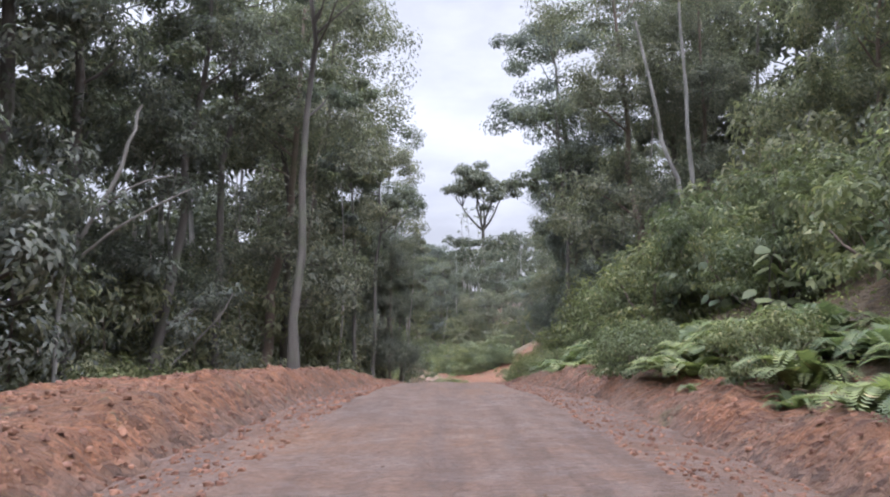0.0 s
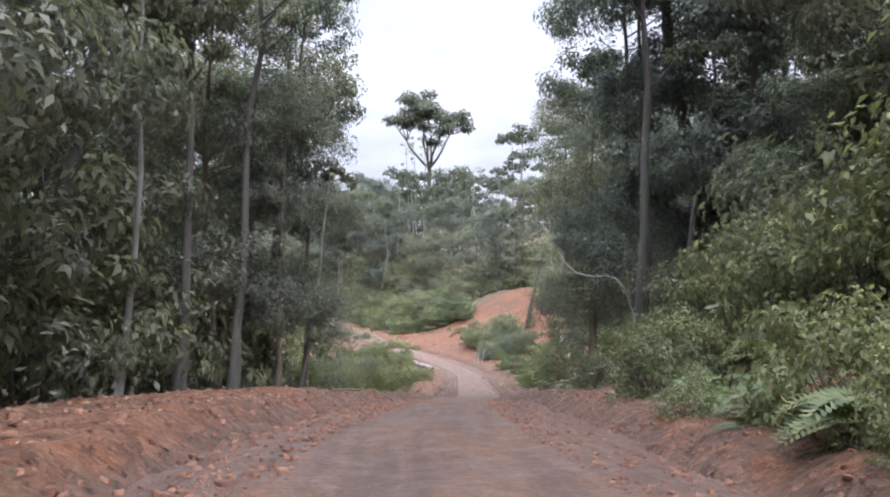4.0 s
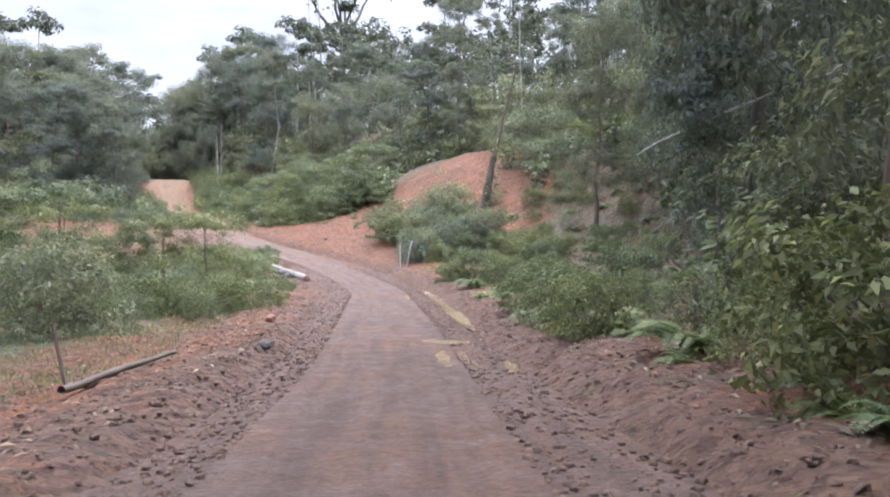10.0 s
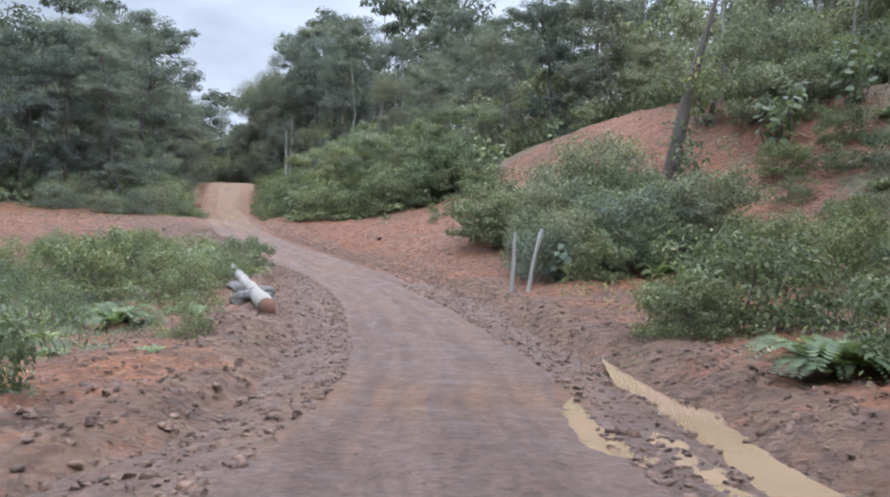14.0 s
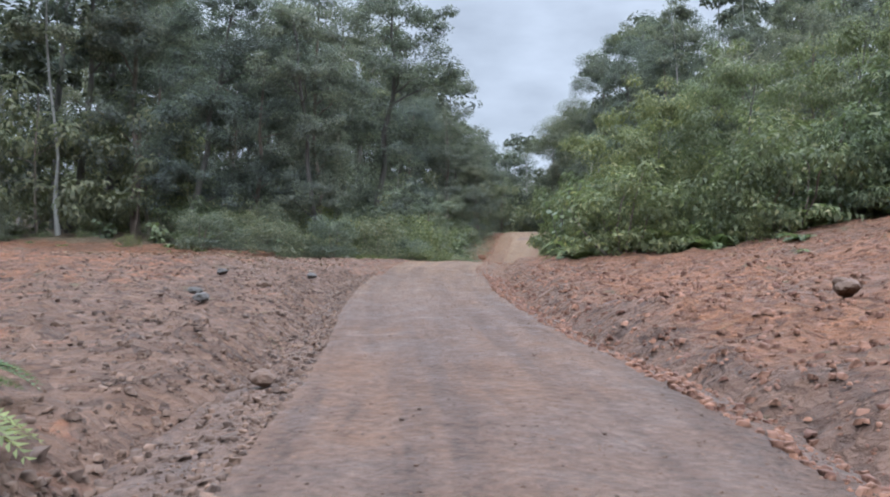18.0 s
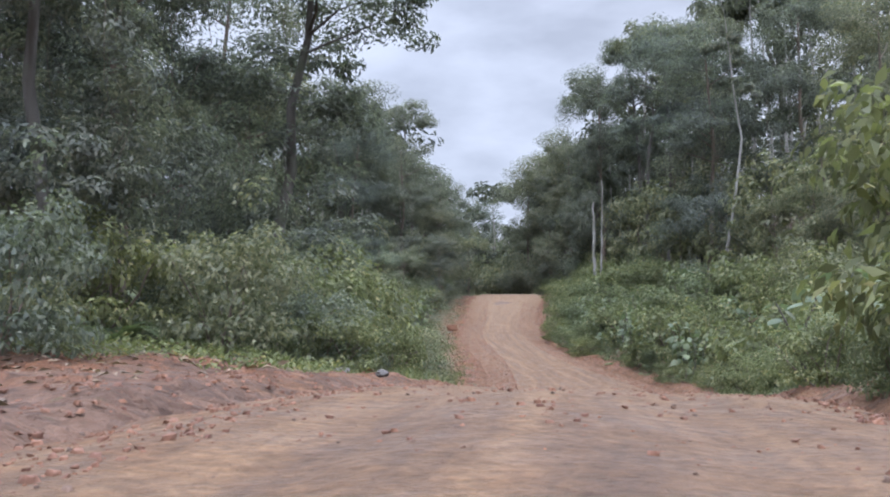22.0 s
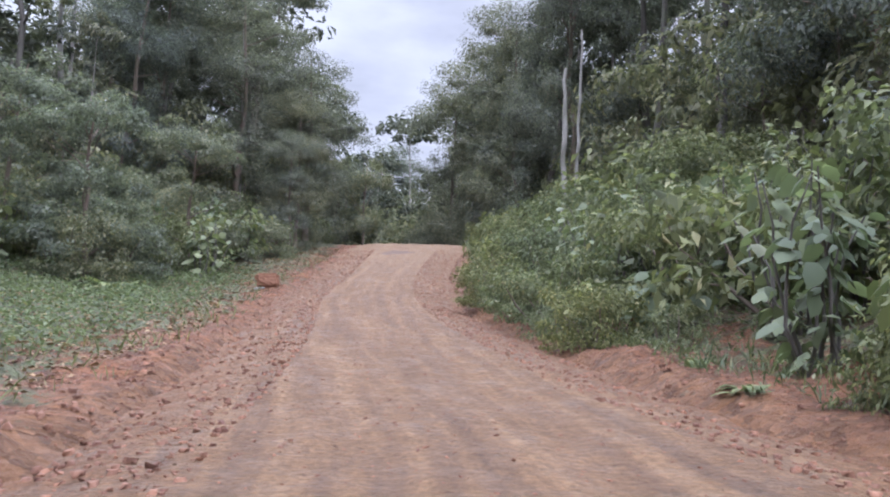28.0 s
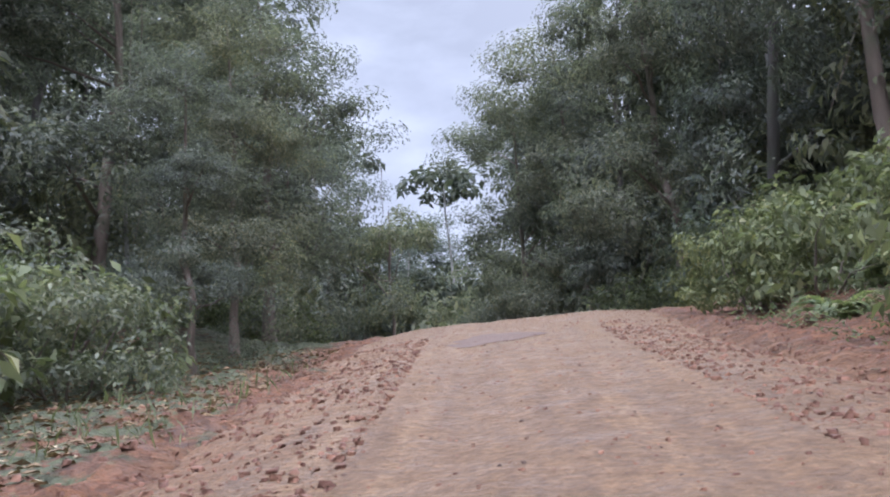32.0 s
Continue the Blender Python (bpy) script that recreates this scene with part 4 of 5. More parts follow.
# ---- the forest walls ----
# large ferns along the foot of the bank
for x, y, s in ((4.1, 145.9, 1.3), (5.6, 146.6, 1.3), (3.0, 147.6, 1.3), (7.3, 145.0, 1.0)):
    landmark("fern_a", x, y, s, 2.1 * x + y, 1.0, 0.05, (0.1, -0.08))
FOREST_Y = [-60, 0, 30, 45, 58, 68, 80, 90, 112, 122, 135, 152, 160, 172, 185, 205, 215, 240, 300]
FOREST_L = [14, 15, 11, 8.5, 7, 6.5, 10, 14, 26, 28, 27, 20, 15, 24, 34, 24, 12, 6, 6]
FOREST_R = [10.5, 10.5, 10.5, 9.5, 8.5, 8.5, 9, 11, 13, 20, 26, 22, 15, 13, 12, 10, 8, 6, 6]
TALL_Y = [-60, 60, 85, 110, 150, 180, 195, 240, 300]
TALL_L = [1.05, 1.0, 0.95, 0.72, 0.66, 0.66, 0.75, 0.8, 0.75]
TALL_R = [1.0, 0.95, 0.9, 0.76, 0.5, 0.5, 0.62, 0.76, 0.75]
edge_kinds = ["dense", "under", "dense", "slim", "column", "under", "pole", "dense", "under", "slim"]
second_kinds = ["broad", "dense", "column", "airy", "slim", "broad"]
far_items = []
for side in (-1, 1):
    for row in range(6):
        y = -34.0 + 2.1 * row
        while y < 300:
            y += (5.0, 6.6, 6.0, 7.0, 9.0, 12.0)[row] * (0.75 + 0.5 * r0.random())
            if row >= 3 and side > 0 and y < (10, 60, 110)[row - 3]:
                continue
            if y < 150 and row >= (5 if side < 0 and y < 60 else 4 if side < 0 else 5):
                continue
            base = np.interp(y, FOREST_Y, FOREST_L if side < 0 else FOREST_R)
            d = side * (base + (0, 5.0, 10.5, 17, 26, 38)[row] + r0.random() * 3.4)
            x, yy = at_road(y, d)
            if side > 0 and row == 0 and 24 < yy < 43:
                continue
            if yy > 232 and abs(x + 31 + 0.25 * (yy - 248)) < 6:
                continue
            if not free(x, yy, 2.6 if row < 2 else 3.6):
                continue
            lean = (r0.normal() * 0.03, r0.normal() * 0.03)
            s, w, a = np.interp(y, TALL_Y, TALL_L if side < 0 else TALL_R) * (0.85 + 0.35 * r0.random()), 1.0 + 0.3 * r0.random(), r0.random() * 6.28
            if row < 2 and -12 < y < 232:
                name = (edge_kinds, second_kinds)[row][r0.integers((10, 6)[row])]
                if side < 0 and 24 < y < 55 and name in ("dense", "column", "broad") and r0.random() < 0.6:
                    name = ("airy", "slim")[row]
                place(name, x, yy, a, s, 0.2, w, lean)
            else:
                far_items.append((kinds[("far_a", "far_b", "far_c")[r0.integers(3)]], stand(x, yy, a, s, 0.2, w, lean)))
# thickets under and between them
for side in (-1, 1):
    for row in range(3):
        y = -30.0
        while y < 245:
            y += (3.6, 4.4, 3.2)[row] * (0.7 + 0.6 * r0.random())
            base = np.interp(y, FOREST_Y, FOREST_L if side < 0 else FOREST_R)
            x, yy = at_road(y, side * (base + (1.5, 6.0, 3.5)[row] + r0.random() * 3))
            if row == 2 and (side > 0 or y > 62):
                break
            far_items.append((kinds["far_low"], stand(x, yy, r0.random() * 6.28, 0.55 + 0.6 * r0.random(), 0.3, 1.0)))
# woods that close the view beyond the crest: low where the track goes on, tall on both sides
def beyond(x, y, fine):
    off = abs(x + 31 + 0.25 * (y - 248)) - (3.0 + 0.03 * (y - 248))
    top = 6.0 + 0.24 * (y - 250) + 8.0 * max(0.0, off)
    tall = min(max(top - height(x, y), 4.0), 24 + 5 * r0.random())
    if fine:
        if tall < 13:
            place("under", x, y, None, tall / 10, 0.2, 1.0)
        else:
            place(("dense", "column")[r0.integers(2)], x, y, None, tall / 26, 0.2, 1.2)
    else:
        far_items.append((kinds[("far_a", "far_b", "far_c")[r0.integers(3)]], stand(x, y, r0.random() * 6.28, tall / 28, 0.2, 1.25)))


for _ in range(80):
    x, yy = -56 + 50 * r0.random(), 240 + 22 * r0.random()
    if abs(x - float(track(yy, ROAD_X))) > 4.5 and free(x, yy, 4.0):
        beyond(x, yy, True)
for _ in range(110):
    x, yy = -95 + 105 * r0.random(), 264 + 70 * r0.random()
    if free(x, yy, 4.0):
        beyond(x, yy, False)
for _ in range(90):
    x, yy = -60 + 60 * r0.random(), 262 + 24 * r0.random()
    far_items.append((kinds["far_low"], stand(x, yy, r0.random() * 6.28, 1.0 + 0.7 * r0.random(), 0.3)))
# the wooded hill behind
for _ in range(230):
    x, yy = -70 + 190 * r0.random(), 150 + 240 * r0.random()
    dd = x - float(track(yy, ROAD_X))
    if (dd > 45 or dd < -50 or yy > 300) and free(x, yy, 5.5):
        far_items.append((kinds[("far_a", "far_b", "far_c")[r0.integers(3)]], stand(x, yy, r0.random() * 6.28, 0.8 + 0.4 * r0.random(), 0.2, 1.25)))
stuff("distant_forest", far_items, "deep rainforest of grey-green trees behind the track", "forest")

# ---- undergrowth ----
fern_items, shrub_items = [], []
counts = {"fern": 0, "shrub": 0, "bush": 0, "big": 0}


def grow(names, y0, y1, d0, d1, n, s0=0.7, s1=1.3, gap=0.75, seed=1):
    """Plants scattered over a strip beside the track, d metres out (left is negative)."""
    r = np.random.default_rng(seed)
    for _ in range(n):
        y, d = y0 + (y1 - y0) * r.random(), d0 + (d1 - d0) * r.random()
        x, y = at_road(y, d)
        name, s, a, w = names[r.integers(len(names))], s0 + (s1 - s0) * r.random(), r.random() * 6.28, 0.85 + 0.35 * r.random()
        if name.startswith("big"):
            s = min(s, 1.0)
        if 78 < y < 132 and d < 0 and x > 4.0 - 0.19 * (y - 67.5):
            # only low weeds grow on the open inside of the bend
            name, s = ("bush_c", "fern_b")[r.integers(2)], min(s, 0.75)
        if 98 < y < 126 and x > 13.5 and name != "fern_b":
            name, s = ("bush_c", "bush_a", "fern_a")[r.integers(3)], min(s, 0.75)
        if not free(x, y, gap):
            continue
        sort = "fern" if name.startswith("fern") else "big" if name.startswith("big") else "bush" if name in ("bush_b", "bush_d") else "shrub"
        tilt = (r.normal() * 0.06, r.normal() * 0.06)
        if counts[sort] < 285:
            counts[sort] += 1
            place(name, x, y, a, s, 0.16, w, tilt)
        else:
            name = name if sort == "fern" else "thin_b" if name == "bush_b" else "thin_a"
            (fern_items if sort == "fern" else shrub_items).append((kinds[name], stand(x, y, a, s, 0.16, w, tilt)))


# near the track first
grow(["bush_b", "bush_a", "bush_d"], 233, 250, -11, -3.4, 26, 0.9, 1.5, 1.2, 40)
grow(["bush_b", "bush_a", "bush_d"], 230, 250, 3.2, 9, 26, 0.9, 1.5, 1.2, 41)
grow(["fern_a", "fern_b", "fern_a", "fern_a"], 4, 46, 1.4, 4.4, 230, 0.55, 1.25, 0.6, 1)
grow(["fern_b", "bush_c", "bush_a"], 3, 48, 1.1, 3.4, 90, 0.5, 0.9, 0.6, 31)
grow(["bush_a", "bush_d", "bush_d", "fern_a", "big_b"], 6, 50, 3.2, 7.0, 95, 1.0, 1.6, 1.05, 32)
grow(["bush_a", "bush_b", "big_b", "bush_d", "fern_a"], 8, 50, 4.0, 9.5, 80, 0.8, 1.4, 1.3, 2)
grow(["fern_a", "fern_b", "bush_a", "bush_c"], 46, 84, 2.6, 6.0, 95, 0.7, 1.2, 0.95, 3)
grow(["fern_a", "bush_c", "bush_a", "fern_b", "fern_a"], 52, 112, 1.9, 4.6, 120, 0.6, 1.1, 0.9, 36)
grow(["bush_a", "bush_b", "bush_d", "big_a", "fern_a"], 48, 100, 4.6, 9.5, 75, 0.8, 1.4, 1.4, 4)
grow(["bush_a", "bush_d", "fern_a", "bush_c", "big_b"], 84, 120, 4.6, 12.0, 85, 0.8, 1.25, 1.2, 5)
grow(["bush_a", "bush_d", "bush_b"], 123.5, 131, 4.6, 9.5, 18, 0.8, 1.2, 1.0, 6)
grow(["big_b", "bush_a", "bush_d", "bush_b"], 114, 125.5, 6, 17, 60, 0.9, 1.4, 1.1, 7)
grow(["bush_b", "bush_a", "big_a"], 118, 134, 14, 27, 60, 1.0, 1.5, 1.3, 34)
grow(["fern_b", "bush_c"], 133, 147, 4.5, 12.0, 22, 0.4, 0.9, 1.0, 35)
grow(["big_a", "fern_a", "bush_d", "bush_d", "fern_a", "bush_a"], 145, 152.5, 3.0, 13.0, 110, 0.8, 1.35, 0.85, 38)
grow(["fern_a", "bush_a"], 143.5, 145, 11.0, 13.0, 8, 0.7, 1.0, 0.7, 39)
grow(["fern_a", "bush_c", "fern_b", "bush_c"], 121, 131, -8.5, -4.4, 26, 0.5, 0.8, 0.7, 42)
grow(["bush_a", "bush_c", "fern_b"], 74, 84, -8.0, -3.4, 24, 0.7, 1.0, 1.0, 8)
grow(["bush_a", "bush_b", "bush_d"], 74, 84, -15, -6.0, 16, 0.8, 1.2, 1.4, 9)
grow(["bush_a", "bush_c", "bush_d", "fern_b", "bush_b"], 84, 112, -20, -6.4, 90, 0.7, 1.1, 1.3, 10)
grow(["bush_c", "fern_b", "bush_a"], 110, 124, -12, -2.2, 55, 0.55, 0.95, 0.9, 11)
grow(["bush_c", "fern_a", "bush_b", "big_b"], 128, 154, -30, -24, 60, 0.45, 0.85, 1.0, 12)
grow(["bush_c", "fern_a", "big_b", "fern_b", "bush_b", "bush_b"], 154, 169, -14, -3.4, 75, 0.45, 0.9, 0.9, 13)
grow(["bush_b", "bush_a", "bush_d", "big_b", "fern_a", "bush_c", "bush_b"], 169, 184, -16, -6.5, 50, 0.5, 1.2, 1.1, 43)
grow(["bush_c", "fern_b", "bush_b", "fern_a", "big_b"], 151, 158, -24, -5.5, 56, 0.35, 0.75, 0.9, 21)
grow(["fern_a", "big_a", "fern_a", "bush_d", "fern_a", "bush_a"], 146, 153, 1.9, 5.5, 44, 0.8, 1.35, 0.7, 37)
grow(["bush_a", "bush_c", "bush_c", "fern_b", "bush_d"], 151, 206, 0.7, 2.0, 90, 0.5, 0.85, 0.8, 33)
grow(["bush_a", "bush_d", "big_a", "big_a", "big_b", "fern_a"], 151, 206, 1.5, 6.0, 170, 0.95, 1.5, 1.0, 14)
grow(["bush_b", "bush_d", "big_a", "bush_a"], 151, 210, 5.0, 12.0, 110, 1.0, 1.6, 1.4, 15)
grow(["bush_b", "bush_d", "bush_a", "big_a", "fern_a"], 201, 222, -12, -4.2, 60, 0.8, 1.3, 1.1, 16)
grow(["bush_b", "bush_d", "bush_a", "big_a"], 180, 222, -18, -9.5, 60, 0.9, 1.5, 1.3, 22)
grow(["bush_a", "bush_a", "fern_a", "bush_d"], 203, 226, 1.9, 7.0, 95, 0.8, 1.3, 0.9, 17)
grow(["bush_a", "bush_d", "big_b", "bush_b"], 150, 160, 8, 26, 40, 0.9, 1.3, 1.6, 18)
grow(["big_a", "bush_d", "bush_b", "bush_a"], 126, 152, 20, 28, 46, 0.8, 1.3, 1.4, 19)
grow(["fern_a", "bush_c", "bush_a"], -8, 50, -16, -8.5, 50, 0.8, 1.2, 1.2, 20)
stuff("fern_growth", fern_items, "mixed green ferns on the banks beside the track", "ferns") if fern_items else None
stuff("undergrowth", shrub_items, "mixed green shrubs along the forest edge", "undergrowth") if shrub_items else None
# leafy trees that close the track's line beyond the crest
for x, y, top in ((-45.4, 300, 22.0), (-41.0, 296, 15.0), (-50.0, 301, 16.5), (-37.0, 288, 11.0), (-46.5, 288, 10.0)):
    landmark("dense", x, y, (top - height(x, y)) / 26, y, 1.15)
for x, y, s in ((-31.0, 279, 1.9), (-41.0, 281, 1.9), (-36.5, 305, 2.2), (-28.0, 270, 1.5), (-38.0, 268, 1.4)):
    landmark("under", x, y, s, y, 1.2)
# young trees in the open ground
for x, y, s in ((1.6, 103.6, 0.58), (0.0, 104.6, 0.60), (-1.6, 106.0, 0.52), (-3.4, 104.0, 0.80), (-6.0, 113.0, 0.72), (-8.0, 110.0, 0.80), (-11.0, 113.5, 0.80), (-13.5, 108.0, 0.85), (-6.5, 103.5, 0.75), (-10.0, 118.5, 0.75), (-15.5, 120.0, 0.9), (-17.5, 112.0, 0.95)):
    landmark("plume", x, y, s, y, 1.25)
# dark shrubs at the foot of the cut bank
for name, x, y, s in (("bush_b", 11.7, 121.6, 0.62), ("bush_b", 12.9, 121.8, 0.8), ("bush_b", 14.1, 122.0, 0.9), ("bush_b", 15.3, 121.6, 0.9), ("bush_d", 13.1, 120.3, 0.6), ("bush_b", 16.5, 121.6, 0.85), ("bush_b", 12.2, 123.0, 0.8), ("big_b", 13.4, 120.9, 1.0), ("big_b", 12.2, 120.9, 0.85), ("fern_a", 14.4, 119.6, 0.9), ("bush_d", 14.8, 120.2, 0.7)):
    landmark(name, x, y, s, y)
# shrubs inside the bend
for name, x, y, s in (("bush_a", 2.4, 102.0, 0.72), ("bush_a", 0.8, 101.4, 0.8), ("bush_a", -0.8, 102.4, 0.8), ("bush_c", 3.8, 103.0, 0.8), ("bush_a", -2.4, 101.0, 0.9), ("bush_a", 1.8, 105.6, 0.8), ("bush_a", 3.8, 106.2, 0.6), ("bush_c", 1.8, 100.2, 0.8), ("bush_c", -0.4, 99.8, 0.9)):
    landmark(name, x, y, s, y)
# weeds behind the pale log
for name, x, y, s in (("bush_a", 2.6, 125.2, 0.6), ("bush_c", 1.6, 124.6, 0.9), ("fern_a", 3.2, 123.4, 0.7), ("bush_c", 0.6, 126.6, 0.9), ("fern_a", 1.2, 128.0, 0.8), ("bush_a", -0.6, 125.5, 0.7), ("fern_b", 2.2, 127.2, 1.0), ("bush_c", 2.9, 121.9, 0.7), ("bush_a", 2.0, 119.4, 0.7), ("bush_c", 1.0, 121.8, 0.9), ("bush_c", 3.0, 117.4, 0.8), ("bush_a", 0.2, 118.2, 0.8), ("big_b", 2.2, 121.0, 0.7), ("fern_a", 3.4, 115.6, 0.7), ("bush_a", -0.6, 122.6, 0.8), ("fern_a", 2.6, 113.8, 0.8)):
    landmark(name, x, y, s, y)
# shrubs at the edge of the clearing
for name, x, y, s in (("bush_d", -12.6, 168.0, 1.4), ("bush_b", -13.8, 171.0, 1.3), ("bush_a", -12.2, 165.0, 1.4), ("bush_d", -14.8, 174.5, 1.6), ("bush_b", -15.4, 169.0, 1.5), ("bush_a", -10.4, 167.0, 0.75), ("bush_b", -10.9, 170.0, 0.7), ("bush_d", -16.4, 178.5, 1.5), ("bush_a", -18.6, 183.0, 1.6),
                      ("bush_b", -11.4, 160.4, 0.95), ("bush_d", -13.2, 159.0, 1.0), ("fern_a", -12.3, 158.6, 0.9), ("bush_a", -9.7, 162.2, 0.75), ("bush_b", -15.4, 158.4, 1.0), ("bush_a", -17.8, 157.6, 1.0), ("fern_a", -14.6, 157.2, 0.9), ("bush_d", -20.2, 157.0, 1.0), ("bush_c", -10.6, 160.6, 0.7)):
    landmark(name, x, y, s, y)
for x, y, s in ((3.4, 149.4, 0.74), (6.0, 148.8, 0.80), (8.8, 149.6, 0.85), (1.6, 152.0, 0.70), (5.0, 153.2, 0.85), (11.5, 148.0, 0.8)):
    landmark("plume", x, y, s, y, 1.1)
for x, y, s in ((2.6, 152.5, 0.8), (4.6, 155, 0.9), (1.2, 157, 0.7), (7, 158, 0.85), (-16.0, 171.5, 0.75), (-17.5, 184.5, 0.8), (-21.0, 187.0, 0.9), (-15.6, 177.5, 0.6), (-26, 211, 1.1), (-25, 203, 1.1), (-28, 197, 1.2), (-30, 205, 1.3), (-24, 191, 0.9), (-28, 188, 1.2), (-33, 196, 1.3)):
    landmark("under", x, y, s * 0.62, y, 1.3)
for x, y, s in ((9.4, 21, 0.50), (9.8, 14.0, 0.55), (9.2, 27, 0.55), (9.8, 33, 0.5), (10.5, 40, 0.5)):
    landmark("plume", x, y, s, y, 1.2)
landmark("under", 11.2, 55, 0.5, 1.0, 1.1)
# slender pale trunks on the slope above the cut bank
rp = np.random.default_rng(77)
for i in range(20):
    x, y = at_road(112.0 + 2.1 * i, 16.5 + 6.0 * rp.random())
    if (y < 124 or x > 24.0) and free(x, y, 1.4):
        place("pole", x, y, None, 0.75 + 0.3 * rp.random(), 0.2, 0.8, (rp.normal() * 0.04, rp.normal() * 0.04))
for _ in range(34):
    x, y = 21.0 + 24.0 * rp.random(), 112.0 + 52.0 * rp.random()
    if free(x, y, 2.2):
        place(("pole", "slim", "pole")[rp.integers(3)], x, y, None, 0.65 + 0.3 * rp.random(), 0.2, 0.9, (rp.normal() * 0.05, rp.normal() * 0.05))

# ---- loose soil, litter, grass: uncountable ----
def clods(name, seed, n, where, size0, size1, mat, label):
    """Lumps of soil or stone strewn over the land; where(r, n) gives places."""
    r = np.random.default_rng(seed)
    x, y = where(r, n)
    z = surface(x, y)
    s = size0 + (size1 - size0) * r.random(n) ** 3.2
    ring = np.array([[1, 0, -0.4], [0.1, 1, -0.4], [-1, 0.1, -0.4], [0, -1, -0.4], [0.6, 0.45, 0.4], [-0.45, 0.6, 0.4], [-0.6, -0.45, 0.4], [0.45, -0.6, 0.4]])
    v = ring[None] * (0.65 + 0.7 * r.random((n, 8, 1))) * s[:, None, None] + r.normal(size=(n, 8, 3)) * s[:, None, None] * 0.15
    a = r.random(n) * 6.28
    c, d = np.cos(a)[:, None], np.sin(a)[:, None]
    v = np.stack([v[..., 0] * c - v[..., 1] * d, v[..., 0] * d + v[..., 1] * c, v[..., 2]], -1)
    v = v + np.stack([x, y, z + s * 0.15], -1)[:, None]
    f = np.array([[0, 1, 5, 4], [1, 2, 6, 5], [2, 3, 7, 6], [3, 0, 4, 7], [4, 5, 6, 7]])
    me = bpy.data.meshes.new(name)
    fill(me, v.reshape(-1, 3), (f[None] + 8 * np.arange(n)[:, None, None]).reshape(-1, 4))
    me.materials.append(mat)
    return tagged(new(name, me), label, "soil", kind="stuff")


def strip(y0, y1, d0, d1, power=1.0, centre=False):
    """Places beside the track: d0 to d1 metres out (left is negative), denser near d0."""
    def where(r, n):
        y = y0 + (y1 - y0) * r.random(n)
        d = d0 + (d1 - d0) * r.random(n) ** power
        w = 0 if centre else (-1 if d0 + d1 < 0 else 1) * track(y, ROAD_W)
        return track(y, ROAD_X) + w + d, y
    return where




clods("clods", 1, 21052, strip(2, 62, 1.1, -8.0, 1.4), 0.008, 0.067, CLOD_RED, "red clay clods heaped on the verge")
clods("clods", 2, 13398, strip(4, 60, -1.1, 3.0, 1.4), 0.008, 0.048, CLOD_RED, "loose red clods along the verge")
clods("clods", 3, 24882, strip(56, 128, 0.5, -4.2, 1.5), 0.008, 0.058, CLOD_BROWN, "brown rubble and clods along the track")
clods("clods", 4, 22966, strip(56, 124, -0.9, 4.4, 1.5), 0.008, 0.058, CLOD_BROWN, "brown rubble and clods along the track")
clods("clods", 5, 22966, strip(124, 143, 0.4, -11.0, 1.8), 0.008, 0.046, CLOD_BROWN, "brown rubble and clods along the track")
clods("clods", 6, 17226, strip(124, 143, -0.4, 10.0, 1.6), 0.008, 0.056, CLOD_RED, "orange clods below the cut bank")
clods("clods", 7, 19140, strip(161, 224, 1.2, -3.6, 1.4), 0.008, 0.052, CLOD_RED, "loose orange clods along the verge")
clods("clods", 8, 17226, strip(161, 224, -1.2, 2.2, 1.3), 0.008, 0.046, CLOD_RED, "loose orange clods along the verge")
clods("clods", 11, 9000, strip(142, 162, 0.6, -7.0, 1.6), 0.006, 0.030, CLOD_RED, "fine orange crumbs beside the track")
clods("clods", 12, 7000, strip(142, 162, -0.6, 6.0, 1.5), 0.006, 0.030, CLOD_RED, "fine orange crumbs beside the track")
clods("clods", 13, 15000, strip(110, 146, -3.0, 3.0, 1.0, True), 0.004, 0.017, CLOD_BROWN, "brown crumbs and clods pressed into the track")
clods("pebbles", 10, 16000, strip(150, 228, -3.4, 3.4, 1.0, True), 0.005, 0.026, CLOD_RED, "small orange crumbs on the track")
clods("pebbles", 9, 7655, strip(4, 224, -2.8, 2.8, 1.0, True), 0.005, 0.022, CLOD_BROWN, "small stones and crumbs on the track")


def strewn(name, seed, n, where, size, mat, label, category, stand_up=0.1, slim=0.45, lift=0.03):
    """Leaves or blades lying or standing on the land."""
    r = np.random.default_rng(seed)
    x, y = where(r, n)
    p = np.stack([x, y, surface(x, y) + lift * r.random(n)], -1)
    a = r.random(n) * 6.28
    way = np.stack([np.cos(a), np.sin(a), stand_up * (0.5 + r.random(n))], -1)
    up = np.array([0, 0, 1.0]) + r.normal(size=(n, 3)) * 0.4
    ln = size * (0.5 + r.random(n))
    return tagged(new(name, leaves_mesh(name, p, way, up, ln, ln * slim, mat)), label, category, kind="stuff")


strewn("dry_litter", 11, 5000, strip(24, 100, 1.2, 6.0), 0.16, LEAF_DRY, "dry brown leaves and twigs on the verge", "leaf litter", 0.2, 0.25)
strewn("dry_litter", 12, 3000, strip(24, 100, -1.0, -6.0), 0.14, LEAF_DRY, "dry brown leaves and twigs on the verge", "leaf litter", 0.2, 0.25)
strewn("dry_litter", 13, 16000, strip(183, 226, -1.2, -7.5), 0.11, LEAF_DRY, "dry leaves strewn over the verge", "leaf litter", 0.2, 0.4)
strewn("dry_litter", 23, 5000, strip(142, 161, -0.9, -10.0, 0.8), 0.10, LEAF_DRY, "dry leaves and twigs strewn over the verge", "leaf litter", 0.2, 0.35)
